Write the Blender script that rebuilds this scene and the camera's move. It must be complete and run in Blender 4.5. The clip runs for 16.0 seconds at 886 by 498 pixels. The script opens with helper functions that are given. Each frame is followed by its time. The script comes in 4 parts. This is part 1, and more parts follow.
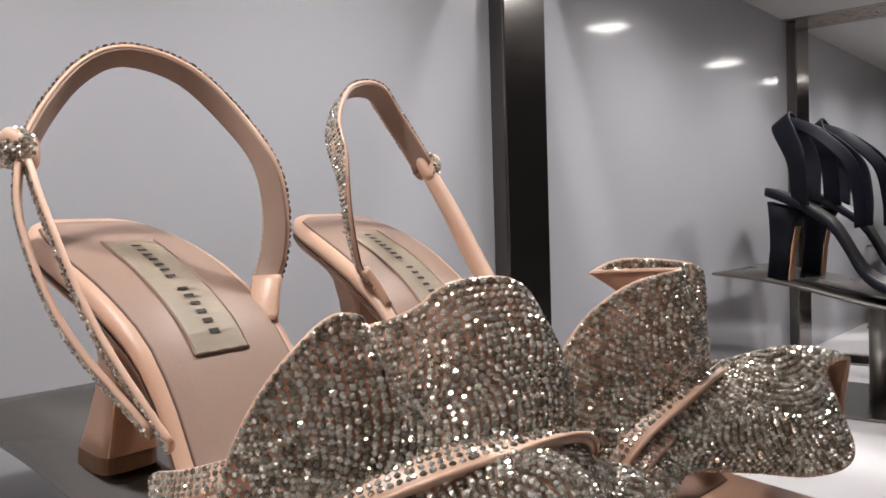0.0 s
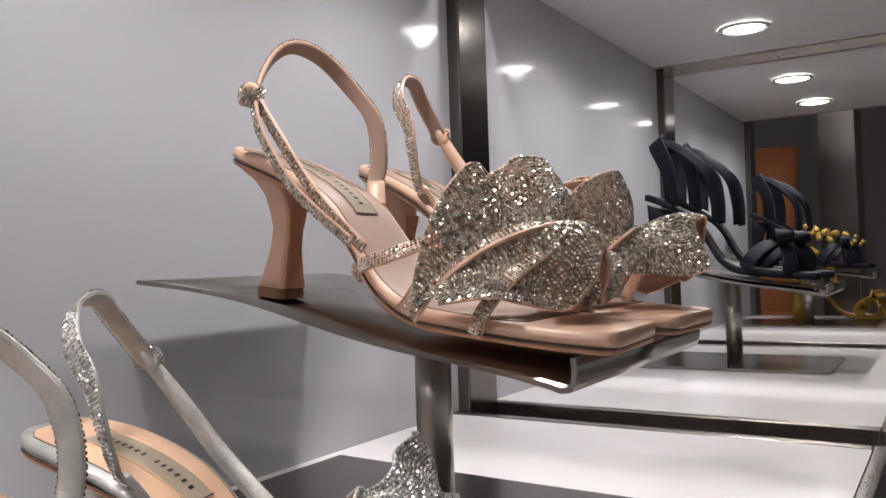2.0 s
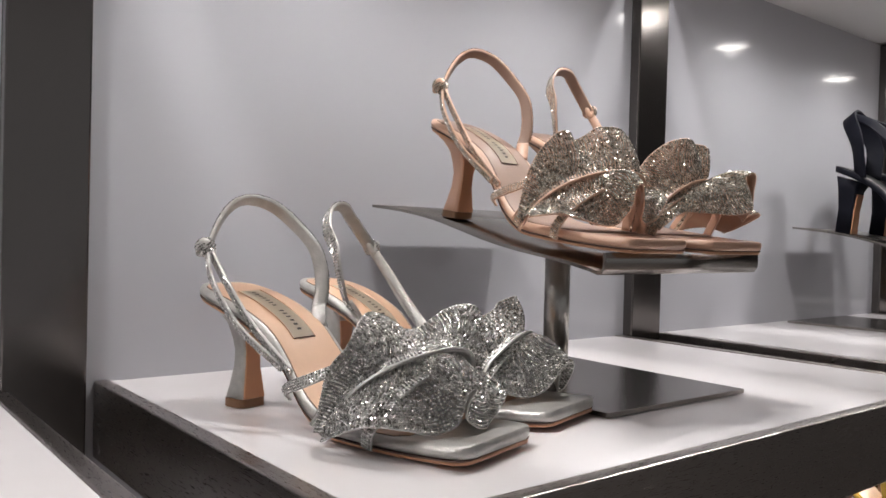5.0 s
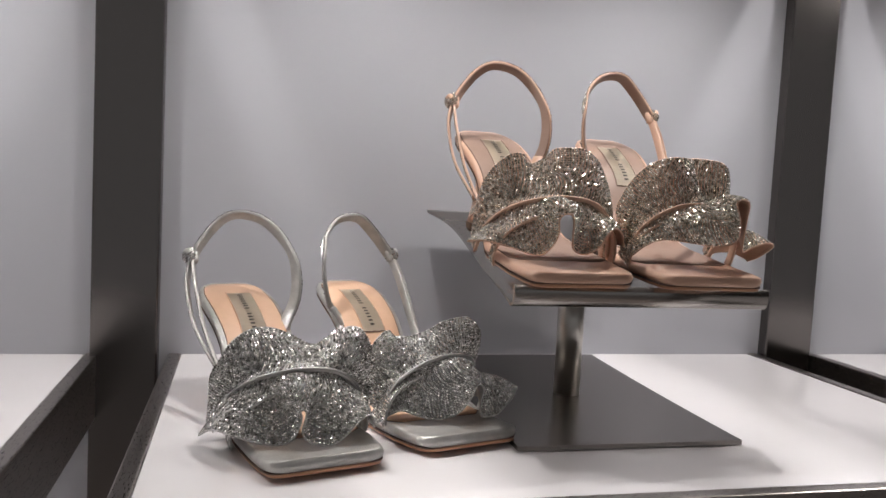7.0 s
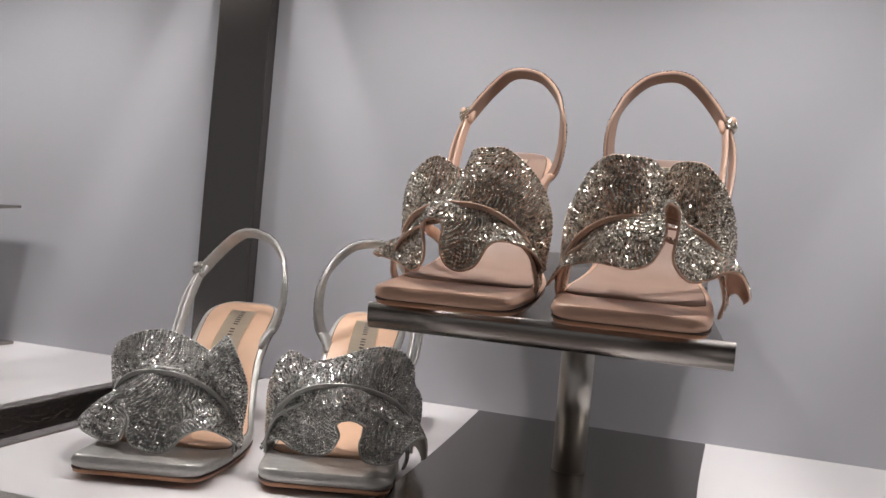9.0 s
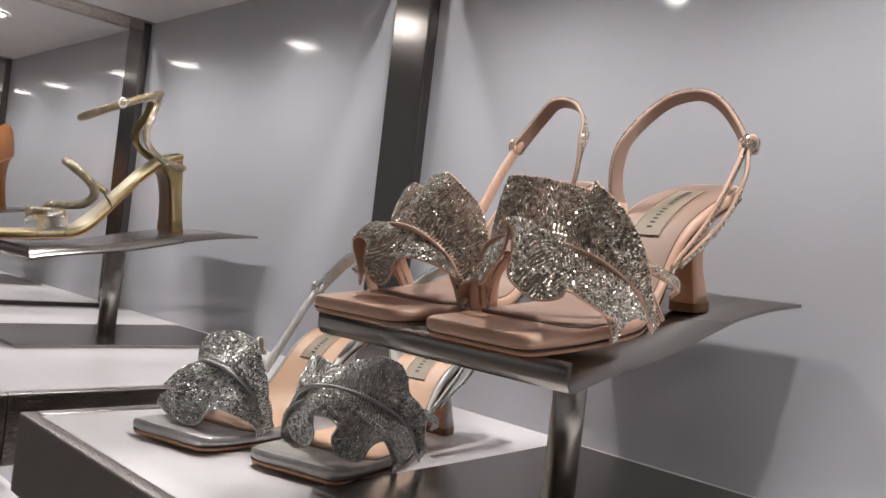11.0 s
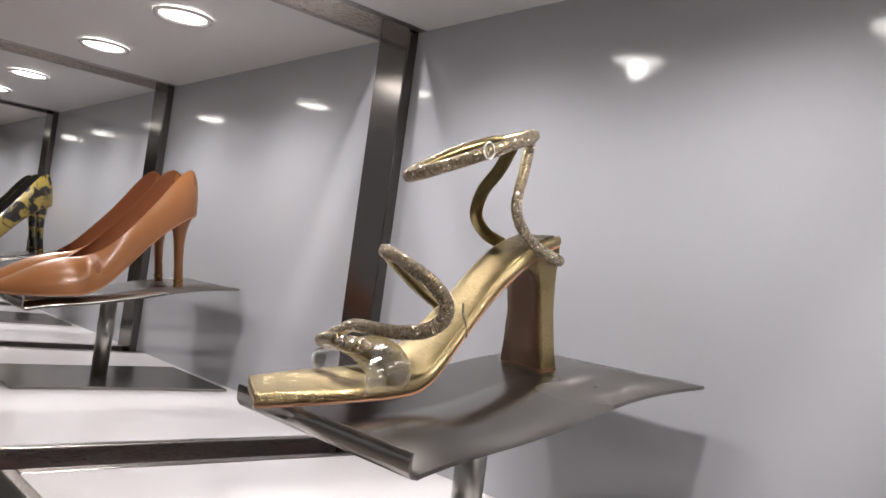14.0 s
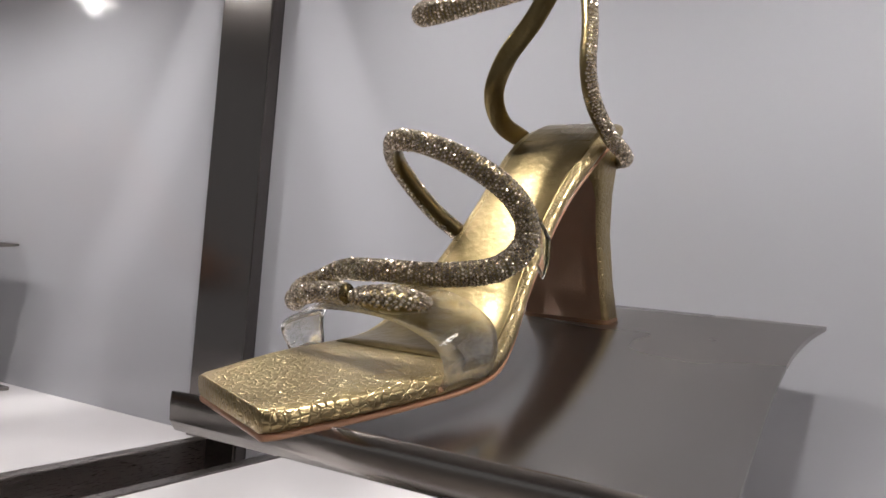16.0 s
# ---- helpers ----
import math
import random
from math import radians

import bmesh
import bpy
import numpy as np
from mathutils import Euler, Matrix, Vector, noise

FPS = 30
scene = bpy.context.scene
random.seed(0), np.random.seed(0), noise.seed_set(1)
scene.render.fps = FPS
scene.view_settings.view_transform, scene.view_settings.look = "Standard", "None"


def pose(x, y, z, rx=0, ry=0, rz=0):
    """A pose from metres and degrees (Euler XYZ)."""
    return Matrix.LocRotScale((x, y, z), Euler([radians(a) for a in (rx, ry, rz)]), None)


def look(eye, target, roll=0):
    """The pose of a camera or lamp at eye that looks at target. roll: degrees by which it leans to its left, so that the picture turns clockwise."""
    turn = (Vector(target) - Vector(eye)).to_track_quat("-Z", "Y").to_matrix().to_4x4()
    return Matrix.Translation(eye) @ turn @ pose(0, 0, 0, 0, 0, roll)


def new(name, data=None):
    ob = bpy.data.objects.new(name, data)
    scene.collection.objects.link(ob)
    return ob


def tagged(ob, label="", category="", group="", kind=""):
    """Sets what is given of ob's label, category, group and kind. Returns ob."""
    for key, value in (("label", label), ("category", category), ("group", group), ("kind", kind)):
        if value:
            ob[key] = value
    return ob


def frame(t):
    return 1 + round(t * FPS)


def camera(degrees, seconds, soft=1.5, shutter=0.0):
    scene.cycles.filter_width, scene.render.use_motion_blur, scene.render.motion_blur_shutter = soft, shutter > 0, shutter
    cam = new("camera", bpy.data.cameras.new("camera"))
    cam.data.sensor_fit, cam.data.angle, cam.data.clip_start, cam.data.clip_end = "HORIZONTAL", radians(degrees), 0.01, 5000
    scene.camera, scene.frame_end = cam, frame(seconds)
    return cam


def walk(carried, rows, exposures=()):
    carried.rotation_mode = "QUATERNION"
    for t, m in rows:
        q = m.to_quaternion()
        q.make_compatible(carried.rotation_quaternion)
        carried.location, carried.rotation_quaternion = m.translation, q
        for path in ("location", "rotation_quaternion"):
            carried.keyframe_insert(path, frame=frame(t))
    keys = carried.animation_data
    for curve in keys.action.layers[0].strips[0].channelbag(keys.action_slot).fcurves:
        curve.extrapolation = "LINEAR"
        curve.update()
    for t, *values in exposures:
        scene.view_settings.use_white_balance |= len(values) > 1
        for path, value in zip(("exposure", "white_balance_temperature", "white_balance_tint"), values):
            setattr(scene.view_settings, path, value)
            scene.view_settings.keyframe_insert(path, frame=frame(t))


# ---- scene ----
# ---- camera ----
cam = camera(57.6, 16.0, soft=1.6)
PATH = [
    (0, (0.113, -0.344, 0.196), (1.625, 0.962, 0.119), -1.7),
    (0.5, (0.078, -0.355, 0.189), (1.637, 0.898, 0.158), -1.8),
    (1, (0.031, -0.355, 0.169), (1.638, 0.836, 0.161), -1.7),
    (1.5, (-0.006, -0.368, 0.154), (1.646, 0.76, 0.176), -1.9),
    (2, (-0.067, -0.39, 0.136), (1.622, 0.68, 0.174), -1.8),
    (2.5, (-0.12, -0.407, 0.125), (1.577, 0.651, 0.151), -1.9),
    (3, (-0.171, -0.419, 0.103), (1.508, 0.667, 0.154), -1.5),
    (3.5, (-0.212, -0.451, 0.089), (1.412, 0.714, 0.133), -0.9),
    (4, (-0.226, -0.485, 0.081), (1.315, 0.789, 0.12), -0.2),
    (6.5, (0.01, -0.704, 0.157), (0.67, 1.177, -0.007), 2.8),
    (7, (0.054, -0.709, 0.155), (0.538, 1.225, -0.003), 3.0),
    (7.5, (0.107, -0.692, 0.163), (0.377, 1.285, 0.029), 3.2),
    (8, (0.174, -0.684, 0.154), (0.185, 1.313, 0.059), 3.4),
    (8.5, (0.259, -0.658, 0.13), (-0.028, 1.321, 0.087), 4.0),
    (10.8, (0.568, -0.558, 0.132), (-0.78, 0.919, 0.156), 7.1),
    (11, (0.564, -0.547, 0.139), (-0.832, 0.885, 0.148), 6.6),
    (11.5, (0.501, -0.547, 0.15), (-0.972, 0.805, 0.174), 6.6),
    (12, (0.414, -0.566, 0.167), (-1.114, 0.724, 0.207), 6.9),
    (12.5, (0.308, -0.579, 0.173), (-1.248, 0.676, 0.246), 7.2),
    (13, (0.202, -0.575, 0.177), (-1.357, 0.673, 0.273), 7.8),
    (13.5, (0.111, -0.555, 0.176), (-1.429, 0.717, 0.271), 8.0),
    (14, (0.027, -0.516, 0.181), (-1.473, 0.804, 0.253), 7.6),
    (14.5, (-0.043, -0.496, 0.18), (-1.472, 0.901, 0.245), 7.5),
    (15, (-0.101, -0.49, 0.189), (-1.454, 0.982, 0.216), 6.2),
    (15.5, (-0.151, -0.474, 0.163), (-1.371, 1.11, 0.196), 5.7),
    (16, (-0.22, -0.451, 0.148), (-1.241, 1.269, 0.181), 4.8),
]
walk(cam, [(t, look(e, g, r)) for t, e, g, r in PATH], [(0.0, -0.15), (2.0, -0.02), (3.0, -0.03), (4.0, 0.06), (6.5, -0.08), (8.5, -0.17), (11.0, -0.12), (12.5, -0.01), (13.5, 0.12), (14.5, 0.04), (16.0, -0.1)])

# ---- world, lights, exposure ----
PITCH = 0.632          # distance between posts
C0 = 0.278             # middle of the bay with the ruffled sandals
CEIL = 0.434           # underside of the shelf above
scene.view_settings.exposure = 0.0
world = bpy.data.worlds.new("shop")
scene.world = world
world.use_nodes = True
world.node_tree.nodes["Background"].inputs[0].default_value = (0.98, 0.97, 0.99, 1)
world.node_tree.nodes["Background"].inputs[1].default_value = 0.24


# ---- materials ----
def material(name, base, rough=0.5, metal=0.0, var=0.06, scale=60.0, bump=0.0, bump_scale=400.0, stretch=(1, 1, 1),
             coat=0.0, spec=0.5, fleck=None):
    """Principled surface with two scales of colour and roughness variation and a fine relief."""
    m = bpy.data.materials.new(name)
    m.use_nodes = True
    nt = m.node_tree
    b = nt.nodes["Principled BSDF"]
    b.inputs["Roughness"].default_value = rough
    b.inputs["Metallic"].default_value = metal
    b.inputs["Specular IOR Level"].default_value = spec
    b.inputs["Coat Weight"].default_value = coat
    b.inputs["Coat Roughness"].default_value = 0.08
    tc = nt.nodes.new("ShaderNodeTexCoord")
    mp = nt.nodes.new("ShaderNodeMapping")
    mp.inputs["Scale"].default_value = stretch
    nt.links.new(tc.outputs["Object"], mp.inputs["Vector"])

    def noisy(sc, detail):
        n = nt.nodes.new("ShaderNodeTexNoise")
        n.inputs["Scale"].default_value = sc
        n.inputs["Detail"].default_value = detail
        nt.links.new(mp.outputs["Vector"], n.inputs["Vector"])
        return n
    big, fine = noisy(scale * 0.15, 3), noisy(scale, 5)
    mix = nt.nodes.new("ShaderNodeMath")
    mix.operation = "ADD"
    nt.links.new(big.outputs["Fac"], mix.inputs[0])
    nt.links.new(fine.outputs["Fac"], mix.inputs[1])
    ramp = nt.nodes.new("ShaderNodeMapRange")
    ramp.inputs["From Min"].default_value, ramp.inputs["From Max"].default_value = 0.6, 1.4
    ramp.inputs["To Min"].default_value, ramp.inputs["To Max"].default_value = 1 - var, 1 + var
    nt.links.new(mix.outputs[0], ramp.inputs["Value"])
    col = nt.nodes.new("ShaderNodeVectorMath")
    col.operation = "SCALE"
    col.inputs[0].default_value = base
    nt.links.new(ramp.outputs[0], col.inputs["Scale"])
    nt.links.new(col.outputs[0], b.inputs["Base Color"])
    rr = nt.nodes.new("ShaderNodeMapRange")
    rr.inputs["From Min"].default_value, rr.inputs["From Max"].default_value = 0.3, 0.7
    rr.inputs["To Min"].default_value, rr.inputs["To Max"].default_value = rough * 0.85, min(1, rough * 1.15)
    nt.links.new(big.outputs["Fac"], rr.inputs["Value"])
    nt.links.new(rr.outputs[0], b.inputs["Roughness"])
    if bump:
        bn = noisy(bump_scale, 3)
        bp = nt.nodes.new("ShaderNodeBump")
        bp.inputs["Strength"].default_value = bump
        bp.inputs["Distance"].default_value = 0.0006
        nt.links.new(bn.outputs["Fac"], bp.inputs["Height"])
        nt.links.new(bp.outputs["Normal"], b.inputs["Normal"])
    return m


def brushed(name, base, rough, along):
    """Brushed stainless steel: long fine scratches along one axis."""
    st = [14000, 14000, 14000]
    st[along] = 900
    m = material(name, base, rough, 1.0, 0.012, 1.0, 0.0, 1.0, tuple(st))
    m.node_tree.nodes["Principled BSDF"].inputs["Anisotropic"].default_value = 0.4
    return m


def glow(name, colour, strength):
    m = bpy.data.materials.new(name)
    m.use_nodes = True
    b = m.node_tree.nodes["Principled BSDF"]
    b.inputs["Base Color"].default_value = (0.9, 0.9, 0.88, 1)
    b.inputs["Emission Color"].default_value = (*colour, 1)
    b.inputs["Emission Strength"].default_value = strength
    return m


WALL = material("glossy_white_panel", (0.41, 0.41, 0.438), 0.09, 0, 0.015, 9, spec=0.5)
LAMINATE = material("white_laminate", (0.80, 0.77, 0.78), 0.16, 0, 0.02, 30)
CEILING = material("white_ceiling_paint", (0.62, 0.61, 0.61), 0.45, 0, 0.02, 20, 0.05)
# post colour is darkened to stand in for the dark shop it would reflect
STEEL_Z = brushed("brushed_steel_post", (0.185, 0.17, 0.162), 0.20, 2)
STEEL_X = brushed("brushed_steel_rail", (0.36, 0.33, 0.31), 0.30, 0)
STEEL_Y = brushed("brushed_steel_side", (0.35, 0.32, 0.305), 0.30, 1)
RISER = material("satin_steel_plate", (0.30, 0.278, 0.26), 0.25, 1.0, 0.03, 25)
TUBE = brushed("satin_steel_tube", (0.44, 0.42, 0.39), 0.33, 2)
DARK = material("dark_brown_channel", (0.035, 0.018, 0.015), 0.4, 0, 0.2, 30)
LIGHT = glow("lamp_glass", (1.0, 0.96, 0.90), 14.0)
CHROME = material("white_trim_ring", (0.75, 0.74, 0.72), 0.25, 0.3, 0.03, 40)
SHOPWALL = material("shop_wall", (0.45, 0.43, 0.42), 0.7, 0, 0.08, 3, 0.2)
SHOPFLOOR = material("shop_floor", (0.42, 0.37, 0.34), 0.35, 0, 0.12, 4)


# ---- mesh helpers ----
def link(name, bm, mat, parent=None, label="", smooth=False):
    me = bpy.data.meshes.new(name)
    bm.normal_update()
    bm.to_mesh(me)
    bm.free()
    for mt in (mat if isinstance(mat, (list, tuple)) else [mat]):
        me.materials.append(mt)
    if smooth:
        for p in me.polygons:
            p.use_smooth = True
    ob = new(name, me)
    if parent is not None:
        ob.parent = parent
    if label:
        ob["label"] = label
    return ob


def part(name, bm, mat, parent, label="", smooth=False):
    return link(name, bm, mat, parent, label, smooth)


def thing(name, label, category, group="", m=None):
    ob = new(name)
    ob.empty_display_size = 0.02
    if m is not None:
        ob.matrix_basis = m
    return tagged(ob, label, category, group)


def box_bm(x0, x1, y0, y1, z0, z1, bevel=0.0, seg=2):
    bm = bmesh.new()
    bmesh.ops.create_cube(bm, size=1)
    for v in bm.verts:
        v.co = Vector((x0 if v.co.x < 0 else x1, y0 if v.co.y < 0 else y1, z0 if v.co.z < 0 else z1))
    if bevel:
        bmesh.ops.bevel(bm, geom=bm.edges[:], offset=bevel, segments=seg, affect="EDGES", profile=0.5)
    return bm


def tube_bm(r, z0, z1, seg=32, r1=None, cx=0, cy=0):
    bm = bmesh.new()
    a, b = [], []
    r1 = r if r1 is None else r1
    for i in range(seg):
        c, s = math.cos(2 * math.pi * i / seg), math.sin(2 * math.pi * i / seg)
        a.append(bm.verts.new((cx + r * c, cy + r * s, z0)))
        b.append(bm.verts.new((cx + r1 * c, cy + r1 * s, z1)))
    for i in range(seg):
        j = (i + 1) % seg
        bm.faces.new((a[i], a[j], b[j], b[i]))
    bm.faces.new(a[::-1])
    bm.faces.new(b)
    return bm


def slab_bm(outline, z0, z1, top=None, bottom=None):
    """A plate with the plan given, between two heights, which may depend on (x, y)."""
    bm = bmesh.new()
    lo = [bm.verts.new((x, y, bottom(x, y) if bottom else z0)) for x, y in outline]
    hi = [bm.verts.new((x, y, top(x, y) if top else z1)) for x, y in outline]
    n = len(outline)
    for i in range(n):
        j = (i + 1) % n
        bm.faces.new((lo[i], lo[j], hi[j], hi[i]))
    bm.faces.new(lo[::-1])
    bm.faces.new(hi)
    bmesh.ops.recalc_face_normals(bm, faces=bm.faces[:])
    return bm


# ---- the display wall: bays side by side ----
X_LO, X_HI = -4, 2      # bays built, counted from the one with the ruffled sandals
XL, XR = C0 + (X_LO - 0.5) * PITCH, C0 + (X_HI + 0.5) * PITCH
tagged(link("wall_back", box_bm(XL - 0.3, XR + 0.03, 0.035, 0.12, -0.9, 1.4), DARK), "dark backing wall behind the white panels", "wall", kind="structure")
DEPTH = 0.349
THICK = 0.052


def bay_shelf(cx, z, name, w=0.287):
    """One shelf unit: steel edging all round a white laminate top; its underside carries the lamps of the bay below."""
    s = tagged(new(name), "white laminate display shelf with brushed steel edging", "shelf", "display shelves", "structure")
    s.matrix_basis = pose(cx, 0, z)
    part("shelf_top", box_bm(-w + 0.011, w - 0.011, -DEPTH + 0.011, 0.0, -0.02, 0.0), LAMINATE, s)
    part("front_edging", box_bm(-w, w, -DEPTH, -DEPTH + 0.0105, -THICK, 0.001, 0.0012), STEEL_X, s, "brushed steel front edging")
    for sx in (-1, 1):
        x0, x1 = sorted((sx * (w - 0.0105), sx * w))
        part("side_edging", box_bm(x0, x1, -DEPTH + 0.0107, 0.0, -THICK, 0.001, 0.001), STEEL_Y, s, "brushed steel side edging")
    part("soffit", box_bm(-w + 0.011, w - 0.011, -DEPTH + 0.011, 0.0, -THICK + 0.001, -0.0205), CEILING, s, "white painted underside")
    return s


def downlight(x, y, z, power, soft=0.009):
    d = thing("downlight", "round recessed downlight with white trim ring, lit", "light", "recessed downlights", pose(x, y, z))
    bm = bmesh.new()
    prof = [(0.0325, -0.0005), (0.032, -0.003), (0.028, -0.0035), (0.0255, -0.001)]
    rings = []
    for r, h in prof:
        rings.append([bm.verts.new((r * math.cos(2 * math.pi * i / 40), r * math.sin(2 * math.pi * i / 40), h)) for i in range(40)])
    for a, b in zip(rings, rings[1:]):
        for i in range(40):
            bm.faces.new((a[i], a[(i + 1) % 40], b[(i + 1) % 40], b[i]))
    part("trim_ring", bm, CHROME, d, "white trim ring", True)
    part("lens", tube_bm(0.0255, -0.0012, -0.0004, 32), LIGHT, d, "glowing lamp glass")
    if power:
        la = bpy.data.lights.new("downlight_beam", "SPOT")
        la.energy, la.spot_size, la.spot_blend = power, radians(158), 0.8
        la.shadow_soft_size = soft
        la.color = (1.0, 0.97, 0.95)
        lo = new("downlight_beam", la)
        lo.parent = d
        lo.location = (0, 0, -soft - 0.0015)
    return d


for k in range(X_LO, X_HI + 1):
    cx = C0 + k * PITCH
    n = k - X_LO + 1
    # white panel between the posts
    tagged(link("wall_%d" % n, box_bm(cx - 0.2895, cx + 0.2895, 0.0, 0.03, -0.7, 1.2), WALL), "glossy white back panel", "wall", kind="structure")
    slide, half = {-1: (0.018, 0.277), 0: (0.003, 0.285)}.get(k, (0.026 if k < 0 else 0.0, 0.287))
    bay_shelf(cx + slide, 0.0, "shelf_%d" % n, half)
    bay_shelf(cx, CEIL + THICK, "upper_shelf_%d" % n)
    bay_shelf(cx, -0.375, "lower_shelf_%d" % n)
    bay_shelf(cx, 2 * (CEIL + THICK), "top_shelf_%d" % n)
    if k in (-3, -2, -1, 1):
        for sx in (-1, 1):
            downlight(cx + sx * 0.129, -0.168, -THICK + 0.001, 2.6)
    for sx in (-1, 1):
        downlight(cx + sx * 0.129, -0.168, CEIL, 2.75)
        if -3 < k < 2:
            downlight(cx + sx * 0.129, -0.168, 2 * CEIL + THICK, 24.0, 0.024)
for k in range(X_LO, X_HI + 2):
    px = C0 + (k - 0.5) * PITCH
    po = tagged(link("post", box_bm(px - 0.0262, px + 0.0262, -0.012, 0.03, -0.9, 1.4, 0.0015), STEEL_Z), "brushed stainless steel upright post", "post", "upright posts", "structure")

tagged(link("wall_end", box_bm(XL - 0.12, XL - 0.004, -0.9, 0.034, -0.9, 1.4), material("dark_taupe_panel", (0.10, 0.085, 0.08), 0.4, 0, 0.1, 8)), "dark taupe end panel", "wall", kind="structure")
# ---- the shop around, seen in reflections and past the shelf ends ----
tagged(link("floor", box_bm(-6, 6, -6, 0.12, -1.25, -1.2), SHOPFLOOR), "polished shop floor", "floor", kind="structure")
tagged(link("ceiling", box_bm(-6, 6, -6, 0.12, 1.9, 1.95), SHOPWALL), "plain shop ceiling", "ceiling", kind="structure")


def riser_outline(w, y0, y1, dip, flare):
    """Plan of a riser plate: straight front and back, sides that curve in between."""
    pts = []
    n = 14
    for i in range(n + 1):
        u = i / n
        pts.append((w + flare * u - dip * math.sin(math.pi * u ** 0.9), y0 + (y1 - y0) * u))
    return pts + [(-x, y) for x, y in reversed(pts)]


PLATE = [(0.0, 0.0885), (0.025, 0.0935), (0.052, 0.0975), (0.082, 0.1015), (0.112, 0.1068), (0.142, 0.1138), (0.175, 0.1217), (0.212, 0.1280), (0.252, 0.1325)]


def plate_height(y):
    """Height of the swept top plate over the shelf, y from its front edge."""
    i = max(k for k in range(len(PLATE) - 1) if PLATE[k][0] <= max(0, min(y, 0.2519)))
    (a, va), (b, vb) = PLATE[i], PLATE[i + 1]
    pa, pb = PLATE[max(i - 1, 0)], PLATE[min(i + 2, len(PLATE) - 1)]
    h = b - a
    u = (y - a) / h
    m0, m1 = (vb - pa[1]) / (b - pa[0]) * h, (pb[1] - va) / (pb[0] - a) * h
    return (2 * u ** 3 - 3 * u ** 2 + 1) * va + (u ** 3 - 2 * u ** 2 + u) * m0 + (-2 * u ** 3 + 3 * u ** 2) * vb + (u ** 3 - u ** 2) * m1


def riser(x, y0, z0=0.0, group="steel risers"):
    """A steel riser: flat base plate, tube, swept top plate whose front edge is folded up as a stop."""
    r = thing("shoe_riser", "brushed steel shoe riser with upturned front lip, on white shelf", "riser", group, pose(x, y0, z0))
    d = 0.252
    part("base_plate", slab_bm(riser_outline(0.075, 0, d, 0.002, 0.010), 0.0006, 0.0036), RISER, r)
    part("tube", tube_bm(0.0098, 0.0036, plate_height(0.112) - 0.0015, 32, cy=0.118, cx=0.004), TUBE, r, "round satin steel tube", True)
    bm = bmesh.new()
    th = 0.0022
    prof = [(0.0, 0.1000), (-0.0004, 0.0960), (0.0, 0.0915), (0.0015, 0.0893), (0.004, 0.0889)]
    prof += [(d * k / 30, plate_height(d * k / 30)) for k in range(1, 31)]
    rows = []
    for i, (py, pz) in enumerate(prof):
        qa, qb = prof[max(i - 1, 0)], prof[min(i + 1, len(prof) - 1)]
        ty, tz = qb[0] - qa[0], qb[1] - qa[1]
        ln = math.hypot(ty, tz)
        ny, nz = tz / ln * th, -ty / ln * th
        hw = 0.0840 - 0.004 * max(0, py) / d - 0.007 * math.sin(math.pi * min(1, max(0, py) / d) ** 1.3)
        rows.append([bm.verts.new(c) for c in ((-hw, py, pz), (hw, py, pz), (hw, py + ny, pz + nz), (-hw, py + ny, pz + nz))])
    for p, q in zip(rows, rows[1:]):
        for k in range(4):
            f = bm.faces.new((p[k], p[(k + 1) % 4], q[(k + 1) % 4], q[k]))
            f.smooth = k in (0, 2)
    bm.faces.new(rows[0][::-1])
    bm.faces.new(rows[-1])
    bmesh.ops.recalc_face_normals(bm, faces=bm.faces[:])
    part("top_plate", bm, RISER, r)
    return r


for rx in (0.291, -0.3375, -1.003, -1.637, -2.27, 0.985, 1.60):
    riser(rx, -0.270)
riser(-1.003, -0.330, -0.375)
riser(0.91, -0.262, -0.375)


# ---- curves, ribbons, crystals ----
def smooth_curve(pts, n):
    """n points along a Catmull-Rom curve through pts, evenly spread by length."""
    p = [Vector(q) for q in pts]
    p = [2 * p[0] - p[1]] + p + [2 * p[-1] - p[-2]]
    raw = []
    for i in range(1, len(p) - 2):
        for k in range(16):
            t = k / 16
            a, b, c, d = p[i - 1], p[i], p[i + 1], p[i + 2]
            raw.append(0.5 * (2 * b + (c - a) * t + (2 * a - 5 * b + 4 * c - d) * t * t + (3 * b - a - 3 * c + d) * t ** 3))
    raw.append(p[-2])
    acc = [0.0]
    for a, b in zip(raw, raw[1:]):
        acc.append(acc[-1] + (b - a).length)
    out, j = [], 0
    for i in range(n):
        s = acc[-1] * i / (n - 1)
        while j < len(acc) - 2 and acc[j + 1] < s:
            j += 1
        f = (s - acc[j]) / max(1e-9, acc[j + 1] - acc[j])
        out.append(raw[j].lerp(raw[j + 1], min(1, max(0, f))))
    return out


def frames_along(line, axis):
    """For each point of a line: tangent, outward normal (away from the axis point or function), side."""
    res = []
    for i, p in enumerate(line):
        t = (line[min(i + 1, len(line) - 1)] - line[max(i - 1, 0)]).normalized()
        out = p - (axis(p) if callable(axis) else Vector(axis))
        nrm = (out - t * out.dot(t)).normalized()
        res.append((p, t, nrm, t.cross(nrm)))
    return res


